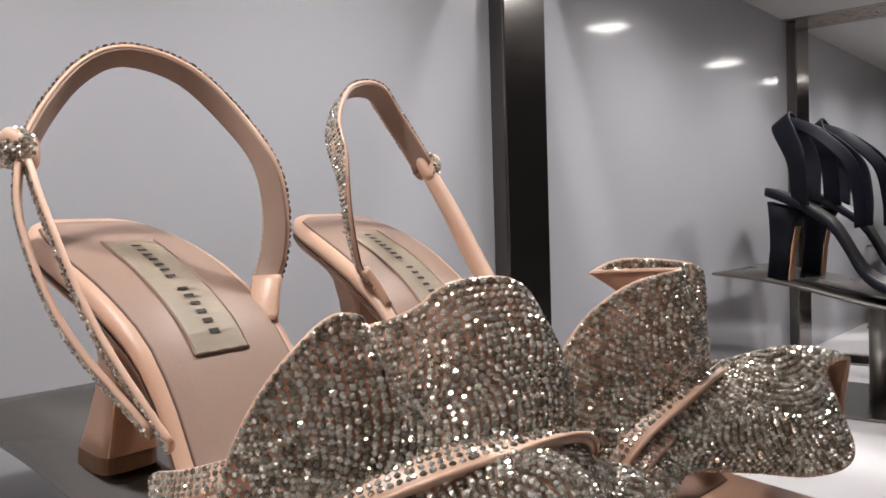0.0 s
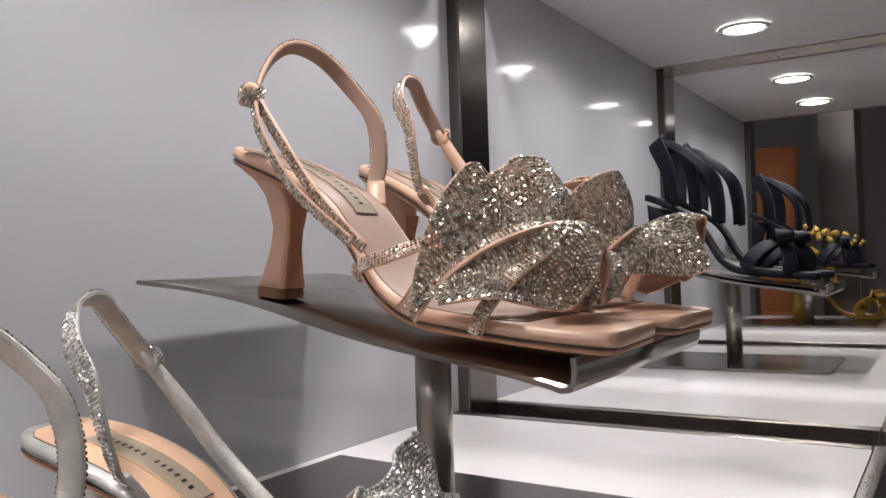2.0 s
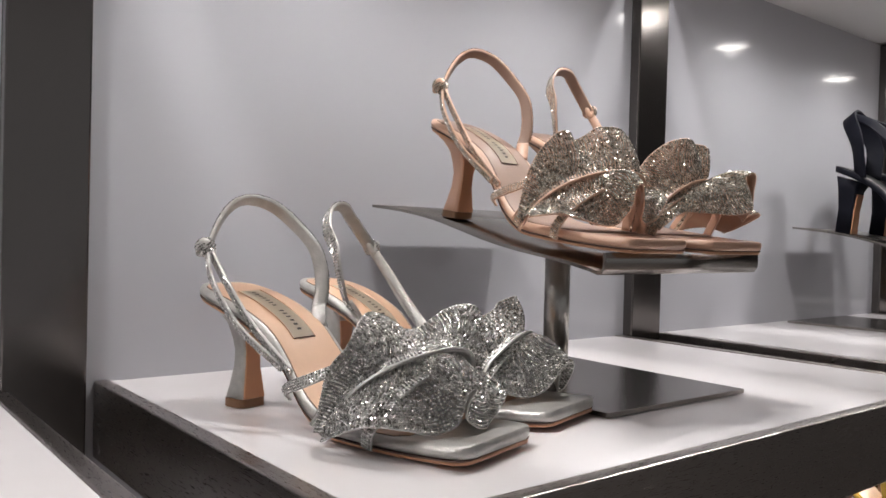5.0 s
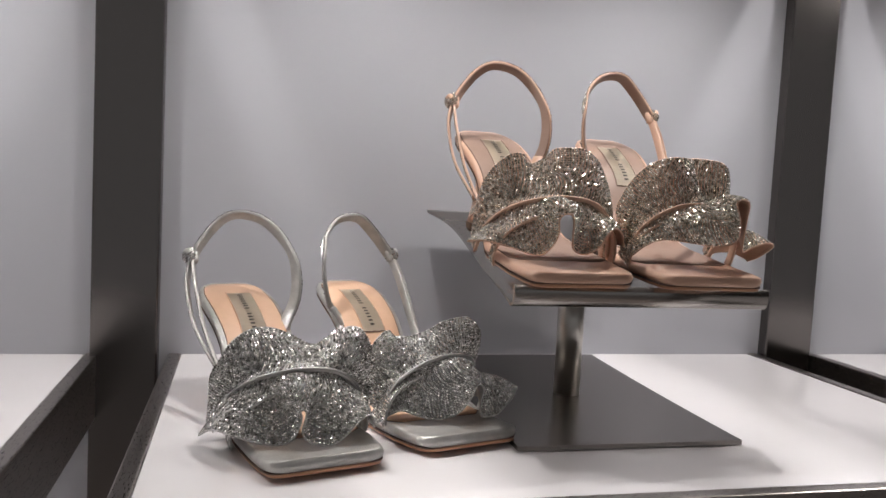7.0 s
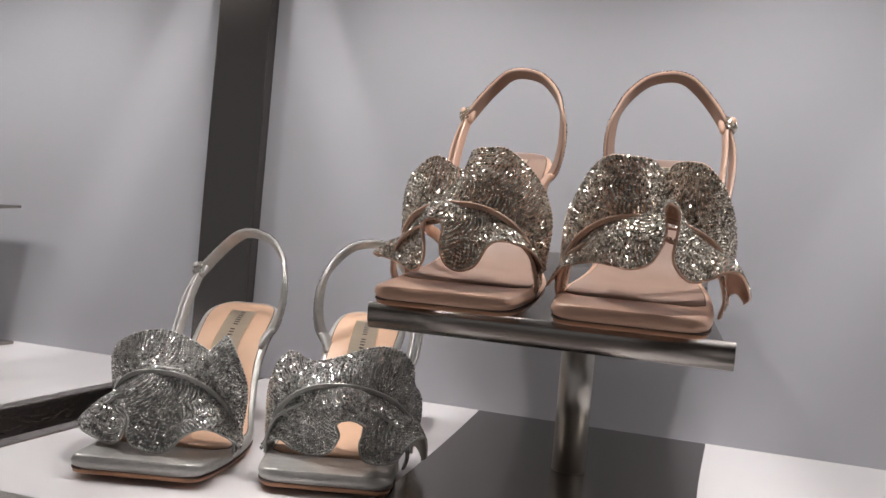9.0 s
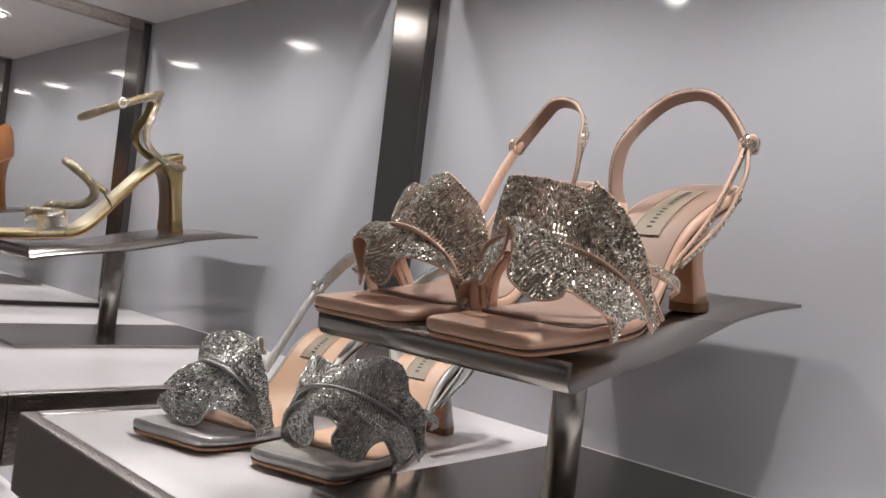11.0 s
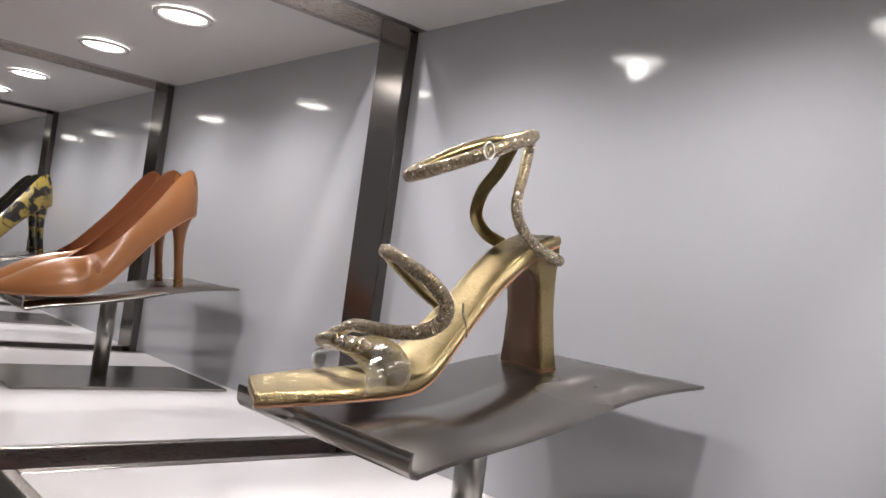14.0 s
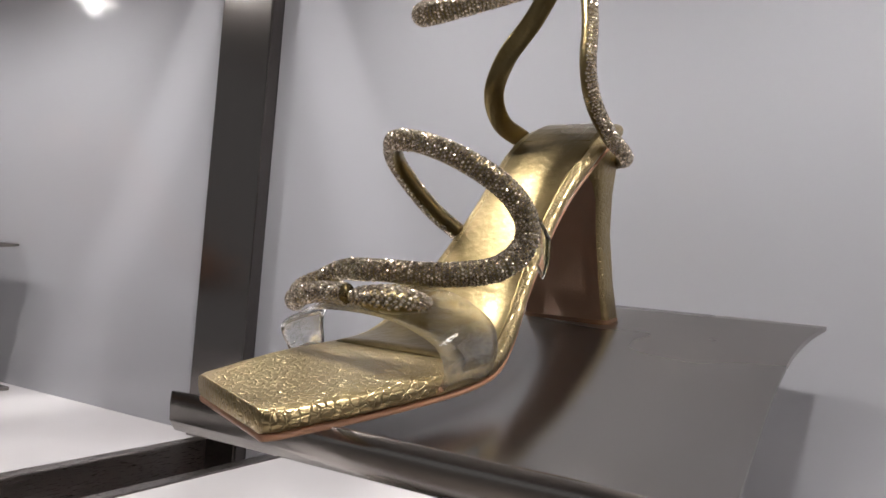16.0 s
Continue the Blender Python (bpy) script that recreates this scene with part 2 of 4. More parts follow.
def ribbon_bm(line, width, thick, axis, twist=None):
    """A flat strap with rounded edges along a line. width may be a function of 0..1."""
    bm = bmesh.new()
    rings = []
    fr = frames_along(line, axis)
    prof = [(-0.5, -0.3), (-0.5, 0.3), (-0.42, 0.5), (0.42, 0.5), (0.5, 0.3), (0.5, -0.3), (0.42, -0.5), (-0.42, -0.5)]
    for i, (p, t, nrm, side) in enumerate(fr):
        u = i / (len(fr) - 1)
        w = width(u) if callable(width) else width
        if twist:
            q = Matrix.Rotation(twist(u), 3, t)
            nrm, side = q @ nrm, q @ side
        rings.append([bm.verts.new(p + side * (a * w) + nrm * (b * thick)) for a, b in prof])
    for r0, r1 in zip(rings, rings[1:]):
        for k in range(8):
            bm.faces.new((r0[k], r0[(k + 1) % 8], r1[(k + 1) % 8], r1[k]))
    bm.faces.new(rings[0][::-1])
    bm.faces.new(rings[-1])
    bmesh.ops.recalc_face_normals(bm, faces=bm.faces[:])
    return bm


def cord_bm(line, radius, seg=10):
    """A round cord along a line; radius may be a function of 0..1."""
    bm = bmesh.new()
    rings = []
    ref = Vector((0.3, 0.2, 1)).normalized()
    for i, p in enumerate(line):
        t = (line[min(i + 1, len(line) - 1)] - line[max(i - 1, 0)]).normalized()
        ref = (ref - t * ref.dot(t)).normalized()
        s = t.cross(ref)
        r = radius(i / (len(line) - 1)) if callable(radius) else radius
        rings.append([bm.verts.new(p + (ref * math.cos(2 * math.pi * k / seg) + s * math.sin(2 * math.pi * k / seg)) * r) for k in range(seg)])
    for a, b in zip(rings, rings[1:]):
        for k in range(seg):
            bm.faces.new((a[k], a[(k + 1) % seg], b[(k + 1) % seg], b[k]))
    bm.faces.new(rings[0][::-1])
    bm.faces.new(rings[-1])
    bmesh.ops.recalc_face_normals(bm, faces=bm.faces[:])
    return bm


def crystal_mesh(name, spots, r, mat, parent, label="", rng=None):
    """Many small faceted stones in one mesh: spots are (place, normal)."""
    rng = rng or random.Random(7)
    V, F = [], []
    for p, nrm in spots:
        nrm = (nrm + Vector((rng.uniform(-1, 1), rng.uniform(-1, 1), rng.uniform(-1, 1))) * 0.25).normalized()
        a = nrm.orthogonal().normalized()
        b = nrm.cross(a)
        k0 = len(V)
        ph = rng.uniform(0, 1)
        rr = r * rng.uniform(0.9, 1.06)
        for q, h in ((1.0, 0.0), (0.52, 0.55)):
            for k in range(6):
                an = ph + k * math.pi / 3
                V.append(p + (a * math.cos(an) + b * math.sin(an)) * (rr * q) + nrm * (rr * h))
        for k in range(6):
            F.append((k0 + k, k0 + (k + 1) % 6, k0 + 6 + (k + 1) % 6, k0 + 6 + k))
        F.append(tuple(k0 + 6 + k for k in range(6)))
    me = bpy.data.meshes.new(name)
    me.from_pydata([tuple(v) for v in V], [], F)
    me.materials.append(mat)
    ob = new(name, me)
    ob.parent = parent
    tagged(ob, label, kind="stuff")
    return ob


def strap_spots(line, axis, offsets, lift, pitch, twist=None):
    spots = []
    fr = frames_along(line, axis)
    run = 0.0
    last = fr[0][0]
    nxt = pitch * 0.5
    for i, (p, t, nrm, side) in enumerate(fr):
        run += (p - last).length
        last = p
        if run >= nxt:
            nxt += pitch
            if twist:
                q = Matrix.Rotation(twist(i / (len(fr) - 1)), 3, t)
                nrm, side = q @ nrm, q @ side
            for o in offsets:
                spots.append((p + side * o + nrm * lift, nrm))
    return spots


class Sheet:
    """A cloth spanned between a base curve and an edge curve, bulging between the two."""

    def __init__(self, base, edge, bulge, n=130):
        self.a, self.b, self.bulge, self.n = smooth_curve(base, n), smooth_curve(edge, n), bulge, n

    def at(self, s, v):
        x = min(max(s, 0), 1) * (self.n - 1)
        i = min(int(x), self.n - 2)
        f = x - i
        a, b = self.a[i].lerp(self.a[i + 1], f), self.b[i].lerp(self.b[i + 1], f)
        return a.lerp(b, v) + Vector(self.bulge) * math.sin(math.pi * v)

    def normal(self, s, v, sign):
        e = 0.004
        d1 = self.at(min(1, s + e), v) - self.at(max(0, s - e), v)
        d2 = self.at(s, min(1, v + 0.05)) - self.at(s, max(0, v - 0.05))
        return d1.cross(d2).normalized() * sign

    def cloth(self, thick, ns=120, nv=12):
        bm = bmesh.new()
        g = [[bm.verts.new(self.at(i / ns, j / nv)) for i in range(ns + 1)] for j in range(nv + 1)]
        for j in range(nv):
            for i in range(ns):
                bm.faces.new((g[j][i], g[j][i + 1], g[j + 1][i + 1], g[j + 1][i]))
        bmesh.ops.solidify(bm, geom=bm.faces[:], thickness=thick)
        bmesh.ops.recalc_face_normals(bm, faces=bm.faces[:])
        return bm

    def spots(self, pitch, sign, lift, v0=0.02, v1=0.985):
        out = []
        mid = max((self.at(s / 10, 1) - self.at(s / 10, 0)).length for s in range(11))
        rows = max(3, int(mid / (pitch * 0.87)))
        for j in range(rows + 1):
            v = v0 + (v1 - v0) * j / rows
            pts = [self.at(i / 400, v) for i in range(401)]
            run, nxt = 0.0, pitch * (0.25 if j % 2 else 0.75)
            gap = pitch
            for i in range(1, 401):
                run += (pts[i] - pts[i - 1]).length
                if run >= nxt:
                    span = (self.at(i / 400, 1) - self.at(i / 400, 0)).length
                    keep = span / mid
                    nxt += gap
                    if keep < 0.55 and j % 2 == 1:
                        continue
                    n = self.normal(i / 400, v, sign)
                    out.append((pts[i] + n * lift, n))
        return out


# ---- shoe materials ----
def satin(name, base, rough=0.38, var=0.05, metal=0.0, bump=0.15, bump_scale=900):
    return material(name, base, rough, metal, var, 120, bump, bump_scale)


def crystal_material(name, dark, light):
    m = bpy.data.materials.new(name)
    m.use_nodes = True
    nt = m.node_tree
    b = nt.nodes["Principled BSDF"]
    g = nt.nodes.new("ShaderNodeNewGeometry")
    r = nt.nodes.new("ShaderNodeValToRGB")
    r.color_ramp.elements[0].color = (*dark, 1)
    r.color_ramp.elements[1].color = (*light, 1)
    mid = r.color_ramp.elements.new(0.45)
    mid.color = (*[0.5 * a + 0.42 * b for a, b in zip(dark, light)], 1)
    nt.links.new(g.outputs["Random Per Island"], r.inputs["Fac"])
    nt.links.new(r.outputs["Color"], b.inputs["Base Color"])
    b.inputs["Metallic"].default_value = 0.85
    b.inputs["Roughness"].default_value = 0.17
    return m


PEACH = satin("peach_satin", (0.60, 0.38, 0.275), 0.38)
PEACH_PAD = satin("peach_leather", (0.31, 0.205, 0.16), 0.5)
TAN = satin("tan_leather_insole", (0.66, 0.42, 0.28), 0.45)
SOLE = satin("tan_outsole", (0.50, 0.26, 0.15), 0.35)
HEELTIP = satin("brown_heel_tip", (0.17, 0.085, 0.04), 0.4)
LABEL = material("woven_label", (0.58, 0.49, 0.38), 0.5, 0.0, 0.06, 200, 0.06, 1500, (1, 6, 1))
LETTER = material("dark_print", (0.05, 0.04, 0.04), 0.5)
STITCH = material("dark_stitching", (0.10, 0.055, 0.04), 0.7)
SILVER_LEATHER = satin("silver_crackle_leather", (0.46, 0.45, 0.43), 0.42, 0.22, 0.55, 0.6, 600)
CRYSTAL_CHAMPAGNE = crystal_material("champagne_crystals", (0.29, 0.25, 0.20), (1.0, 0.96, 0.87))
CRYSTAL_CLEAR = crystal_material("clear_crystals", (0.29, 0.28, 0.265), (1.0, 0.99, 0.96))


# ---- sole of a heeled sandal ----
def profile(table, y):
    """Smooth value from a short table of (y, value)."""
    if y <= table[0][0]:
        return table[0][1]
    for i, ((a, va), (b, vb)) in enumerate(zip(table, table[1:])):
        if y <= b:
            p0 = table[max(i - 1, 0)]
            p3 = table[min(i + 2, len(table) - 1)]
            t = (y - a) / (b - a)
            m0 = (vb - p0[1]) / max(1e-6, b - p0[0]) * (b - a)
            m1 = (p3[1] - va) / max(1e-6, p3[0] - a) * (b - a)
            return (2 * t ** 3 - 3 * t ** 2 + 1) * va + (t ** 3 - 2 * t ** 2 + t) * m0 + (-2 * t ** 3 + 3 * t ** 2) * vb + (t ** 3 - t ** 2) * m1
    return table[-1][1]


def sole_layer(ys, width, centre, low, high, edge=0.002, crown=0.0):
    """A layer of a sole: sections along y with rounded sides between two heights."""
    bm = bmesh.new()
    rings = []
    for y in ys:
        w, c, z0, z1 = width(y), centre(y), low(y), high(y)
        e = min(edge, (z1 - z0) * 0.48)
        pts = [(-w + e, z0), (-w + e * 0.3, z0 + e * 0.3), (-w, z0 + e), (-w, z1 - e), (-w + e * 0.3, z1 - e * 0.3), (-w + e, z1)]
        top = [(-w * 0.5, z1 + crown * 0.8), (0, z1 + crown), (w * 0.5, z1 + crown * 0.8)]
        full = pts + top + [(-x, z) for x, z in reversed(pts)] + [(w * 0.4, z0), (-w * 0.4, z0)]
        rings.append([bm.verts.new((c + x, y, z)) for x, z in full])
    n = len(rings[0])
    for a, b in zip(rings, rings[1:]):
        for k in range(n):
            bm.faces.new((a[k], a[(k + 1) % n], b[(k + 1) % n], b[k]))
    bm.faces.new(rings[0][::-1])
    bm.faces.new(rings[-1])
    bmesh.ops.recalc_face_normals(bm, faces=bm.faces[:])
    return bm


def heel_bm(stations, n=24, square=0.45):
    """A heel from stations (z, centre x, centre y, half width, half depth): rounded rectangles stacked."""
    bm = bmesh.new()
    rings = []
    for z, cx, cy, hw, hd in stations:
        ring = []
        for k in range(n):
            a = 2 * math.pi * (k + 0.5) / n
            c, s = math.cos(a), math.sin(a)
            zz = z(s) if callable(z) else z
            ring.append(bm.verts.new((cx + hw * math.copysign(abs(c) ** square, c), cy + hd * math.copysign(abs(s) ** square, s), zz)))
        rings.append(ring)
    for a, b in zip(rings, rings[1:]):
        for k in range(n):
            bm.faces.new((a[k], a[(k + 1) % n], b[(k + 1) % n], b[k]))
    bm.faces.new(rings[0][::-1])
    bm.faces.new(rings[-1])
    bmesh.ops.recalc_face_normals(bm, faces=bm.faces[:])
    return bm


def mirrored(pts, sx):
    return [(x * sx, y, z) for x, y, z in pts]


# ---- ruffled slingback sandals ----
SLING = [(-0.0245, 0.0370, 0.0550), (-0.0290, 0.0325, 0.0610), (-0.0325, 0.0315, 0.0700), (-0.0342, 0.0290, 0.0830), (-0.0330, 0.0240, 0.0970), (-0.0285, 0.0130, 0.1100), (-0.0180, 0.0045, 0.1215), (-0.0060, 0.0, 0.1258), (0.0050, -0.002, 0.1250), (0.0140, -0.004, 0.1185), (0.0235, -0.002, 0.1075), (0.0310, 0.0015, 0.0965)]
ZB = [(-0.025, 0.0655), (-0.012, 0.0630), (0.006, 0.0585), (0.024, 0.0520), (0.042, 0.0420), (0.056, 0.0275), (0.068, 0.0140), (0.080, 0.0058), (0.096, 0.0012), (0.114, 0.0005), (0.150, 0.0008), (0.184, 0.0024)]
WID = [(-0.025, 0.012), (-0.0235, 0.0165), (-0.019, 0.0205), (-0.011, 0.0240), (0.005, 0.0262), (0.03, 0.0258), (0.055, 0.0252), (0.08, 0.0300), (0.100, 0.0352), (0.120, 0.0368), (0.15, 0.0365), (0.172, 0.0350), (0.179, 0.0335), (0.1825, 0.031), (0.184, 0.027)]
YS = [-0.025, -0.0246, -0.0238, -0.0222, -0.0195, -0.015, -0.009] + [-0.003 + 0.006 * i for i in range(29)] + [0.170, 0.174, 0.178, 0.1805, 0.1822, 0.1833, 0.184]

ARCH = [(0.0385, 0.100, 0.006), (0.0370, 0.112, 0.024), (0.027, 0.129, 0.0395), (0.008, 0.145, 0.0475), (-0.015, 0.148, 0.0455), (-0.031, 0.141, 0.032), (-0.0375, 0.134, 0.009)]
FAN_PEAKED = [(0.0430, 0.103, 0.012), (0.0425, 0.1055, 0.034), (0.0415, 0.1085, 0.047), (0.0375, 0.112, 0.0585), (0.0300, 0.114, 0.067), (0.0235, 0.115, 0.0708), (0.0180, 0.1165, 0.0700), (0.0135, 0.108, 0.0655), (0.0065, 0.106, 0.0640), (0.0035, 0.118, 0.070), (0.0005, 0.123, 0.0755), (-0.0075, 0.124, 0.0768), (-0.0170, 0.129, 0.0770), (-0.0260, 0.130, 0.0712), (-0.0340, 0.126, 0.0620), (-0.0390, 0.1255, 0.0525), (-0.0420, 0.1265, 0.040), (-0.0405, 0.130, 0.018)]
FAN_WINGED = [(0.0415, 0.105, 0.014), (0.0413, 0.113, 0.0397), (0.0358, 0.1225, 0.0603), (0.0269, 0.1300, 0.0725), (0.0193, 0.1227, 0.0749), (0.0109, 0.1100, 0.0738), (0.0066, 0.103, 0.069), (0.0030, 0.108, 0.0705), (0.0010, 0.132, 0.0750), (-0.0080, 0.140, 0.0765), (-0.0172, 0.1410, 0.0765), (-0.0236, 0.1351, 0.0735), (-0.0290, 0.1295, 0.0677), (-0.0334, 0.1250, 0.0603), (-0.0384, 0.1227, 0.0499), (-0.0411, 0.1215, 0.0378), (-0.0400, 0.130, 0.016)]
SKIRT_PEAKED = [(0.0512, 0.1205, 0.0149), (0.0470, 0.140, 0.0195), (0.0334, 0.146, 0.0175), (0.0200, 0.1597, 0.0157), (0.0145, 0.1645, 0.0215), (0.0128, 0.1687, 0.0300), (0.0140, 0.1704, 0.0400), (0.0090, 0.1705, 0.0432), (0.0043, 0.1690, 0.040), (0.0045, 0.1710, 0.0300), (0.0025, 0.1690, 0.0225), (-0.0040, 0.1680, 0.0190), (-0.0125, 0.1700, 0.0225), (-0.0185, 0.1709, 0.0325), (-0.0254, 0.1662, 0.0348), (-0.0364, 0.1547, 0.0294), (-0.0429, 0.1480, 0.0200)]
SKIRT_WINGED = [(0.0470, 0.140, 0.012), (0.0488, 0.1489, 0.0169), (0.0449, 0.1679, 0.0278), (0.0390, 0.1690, 0.0300), (0.0320, 0.164, 0.0255), (0.0230, 0.1700, 0.0245), (0.0165, 0.1790, 0.0340), (0.0173, 0.1783, 0.0451), (0.0174, 0.1784, 0.0545), (0.0133, 0.1790, 0.0578), (0.0115, 0.1745, 0.0543), (0.0125, 0.1790, 0.0441), (0.0080, 0.1850, 0.0335), (-0.0006, 0.1789, 0.0290), (-0.0107, 0.1650, 0.0280), (-0.0220, 0.155, 0.0272), (-0.0343, 0.1560, 0.0235), (-0.0424, 0.150, 0.0133)]
FAN_ROUND = [(0.0430, 0.1011, 0.0072), (0.0432, 0.1049, 0.0228), (0.0439, 0.1105, 0.0395), (0.0412, 0.1190, 0.0505), (0.0375, 0.121, 0.0580), (0.0300, 0.118, 0.0635), (0.0200, 0.1140, 0.0662), (0.0100, 0.1125, 0.0655), (-0.0010, 0.1114, 0.0615), (-0.0110, 0.111, 0.0560), (-0.0155, 0.1180, 0.0555), (-0.0195, 0.1252, 0.0609), (-0.0250, 0.132, 0.0670), (-0.0300, 0.1420, 0.0700), (-0.0335, 0.1475, 0.0670), (-0.0400, 0.147, 0.0540), (-0.0430, 0.1440, 0.0400), (-0.0400, 0.138, 0.018)]
FAN_WAVY = [(0.0430, 0.105, 0.012), (0.0436, 0.1114, 0.0369), (0.0385, 0.124, 0.0498), (0.0376, 0.127, 0.0591), (0.0306, 0.1263, 0.067), (0.0200, 0.1309, 0.0693), (0.0079, 0.1267, 0.0658), (-0.0019, 0.1290, 0.0620), (-0.0130, 0.127, 0.0580), (-0.0200, 0.120, 0.0565), (-0.0250, 0.121, 0.0575), (-0.0300, 0.127, 0.0620), (-0.0345, 0.1272, 0.0605), (-0.0404, 0.1255, 0.0521), (-0.0436, 0.1240, 0.0387), (-0.0420, 0.130, 0.018)]
SKIRT_ROUND = [(0.0500, 0.112, 0.0060), (0.0490, 0.1374, 0.0165), (0.0400, 0.155, 0.0165), (0.0300, 0.1590, 0.0135), (0.0205, 0.1620, 0.0125), (0.0140, 0.168, 0.0170), (0.0110, 0.1700, 0.0280), (0.0140, 0.1750, 0.0335), (0.0115, 0.1770, 0.0345), (0.0090, 0.172, 0.0290), (0.0100, 0.170, 0.0200), (0.0055, 0.1725, 0.0150), (-0.0040, 0.1720, 0.0125), (-0.0120, 0.170, 0.0140), (-0.0206, 0.1720, 0.0230), (-0.0290, 0.168, 0.0255), (-0.0370, 0.155, 0.0190), (-0.0430, 0.146, 0.0110)]
SKIRT_WAVY = [(0.0470, 0.138, 0.010), (0.0492, 0.1483, 0.0150), (0.0474, 0.1590, 0.0276), (0.0400, 0.164, 0.0240), (0.0330, 0.162, 0.0140), (0.0250, 0.162, 0.0120), (0.0170, 0.1650, 0.0145), (0.0145, 0.1672, 0.0236), (0.0170, 0.166, 0.0310), (0.0100, 0.1714, 0.0360), (0.0030, 0.1780, 0.0350), (0.0040, 0.1718, 0.0272), (-0.0010, 0.166, 0.0175), (-0.0110, 0.160, 0.0135), (-0.0220, 0.1570, 0.0155), (-0.0304, 0.150, 0.0180), (-0.0370, 0.145, 0.0140), (-0.0419, 0.140, 0.0087)]


def ruffle_sandal(m, sx, label, cover, pad, crystal, fan_edge, skirt_edge, group):
    """One slingback sandal with a crystal ruffle. sx 1: right foot, -1: left foot."""
    sh = thing("heeled_sandal", label, "sandal", group, m)
    cen = lambda y: -0.0035 * sx * math.sin(max(0, min(1, y / 0.184)) * math.pi)
    low = lambda y: profile(ZB, y)
    wid = lambda y: profile(WID, y)
    part("outsole", sole_layer(YS, lambda y: wid(y) - 0.0012, cen, low, lambda y: low(y) + 0.0022, 0.0008), SOLE, sh, "thin tan leather outsole", True)
    part("midsole", sole_layer(YS, wid, cen, lambda y: low(y) + 0.0024, lambda y: low(y) + 0.0088, 0.0036), cover, sh, "", True)
    part("welt", sole_layer(YS, lambda y: wid(y) - 0.0004, cen, lambda y: low(y) + 0.0018, lambda y: low(y) + 0.0026, 0.0003), STITCH, sh, "dark seam round the sole")
    ins = [y for y in YS if -0.0215 < y < 0.150]
    iw = lambda y: max(0.010, wid(y) - 0.0042 - (0.006 if y > 0.146 else 0) - (0.003 if y < -0.0190 else 0))
    part("insole_seam", sole_layer(ins, lambda y: iw(y) + 0.0005, cen, lambda y: low(y) + 0.008, lambda y: low(y) + 0.0091, 0.0004), STITCH, sh, "dark line round the insole")
    part("insole", sole_layer(ins, iw, cen, lambda y: low(y) + 0.008, lambda y: low(y) + 0.0094, 0.0006, 0.0003), pad, sh, "padded leather insole", True)
    # label on the insole, lying on the slope
    y0, y1 = 0.0, 0.0485
    ym = (y0 + y1) / 2
    bm = bmesh.new()
    nl = 10
    gr = []
    for j in range(nl + 1):
        yy = y0 + (y1 - y0) * j / nl
        gr.append([bm.verts.new((cen(ym) + xx, yy, low(yy) + 0.0100)) for xx in (-0.0085, 0.0085)])
    for a, b in zip(gr, gr[1:]):
        bm.faces.new((a[0], a[1], b[1], b[0]))
    bmesh.ops.solidify(bm, geom=bm.faces[:], thickness=0.0003)
    bmesh.ops.recalc_face_normals(bm, faces=bm.faces[:])
    tag = part("label", bm, LABEL, sh, "woven satin maker's label")
    for sgn in (-1, 1):
        line = [Vector((cen(ym) + sgn * 0.0088, y0 + (y1 - y0) * j / 12, low(y0 + (y1 - y0) * j / 12) + 0.0102)) for j in range(13)]
        part("label_stitching", cord_bm(line, 0.00035, 5), pad, tag)
    line = [Vector((cen(ym) - 0.0088 + 0.0176 * j / 6, y1, low(y1) + 0.0102 + 0.0002 * (j % 2))) for j in range(7)]
    part("label_stitching", cord_bm(line, 0.00035, 5), STITCH, tag)
    bm = bmesh.new()
    for k in range(14):
        if k == 7:
            continue
        yc = y0 + 0.0045 + (y1 - y0 - 0.009) * k / 13
        c = [(cen(ym) + xx, yy, low(yy) + 0.01042) for yy in (yc - 0.0006, yc + 0.0006) for xx in (-0.0016, 0.0016)]
        q = [bm.verts.new(v) for v in c]
        bm.faces.new((q[0], q[1], q[3], q[2]))
    bmesh.ops.solidify(bm, geom=bm.faces[:], thickness=0.00012)
    part("label_print", bm, LETTER, tag, "dark printed bars")
    # heel
    st = [(0.0052, 0, 0.0, 0.0098, 0.0088), (0.012, 0, 0.0004, 0.0086, 0.0074), (0.024, 0, 0.0012, 0.0068, 0.0058), (0.034, 0, 0.0014, 0.0064, 0.0056), (0.042, 0, 0.0004, 0.0072, 0.0066),
          (lambda s: 0.0495 - 0.002 * s, 0, -0.0020, 0.0086, 0.0078), (lambda s: 0.0560 - 0.005 * s, 0, -0.0050, 0.0126, 0.0108), (lambda s: 0.0618 - 0.0062 * s, 0, -0.0062, 0.0208, 0.0165)]
    he = part("heel", heel_bm(st), cover, sh, "flared heel", True)
    part("heel_breast", heel_bm([(0.0054, 0, 0.0083, 0.0082, 0.0009), (0.024, 0, 0.0066, 0.0056, 0.0009), (0.034, 0, 0.0066, 0.0054, 0.0009), (0.0455, 0, 0.0074, 0.0072, 0.0009)], 12), SOLE, he, "tan heel front")
    part("heel_tip", heel_bm([(0.0, 0, 0.0, 0.0101, 0.0092), (0.0052, 0, 0.0, 0.0100, 0.0090)]), HEELTIP, he, "brown heel tip")

    # straps over the foot
    hub = lambda p: Vector((0, p.y, 0.012))
    rng = random.Random(3)
    gap = 0.0017

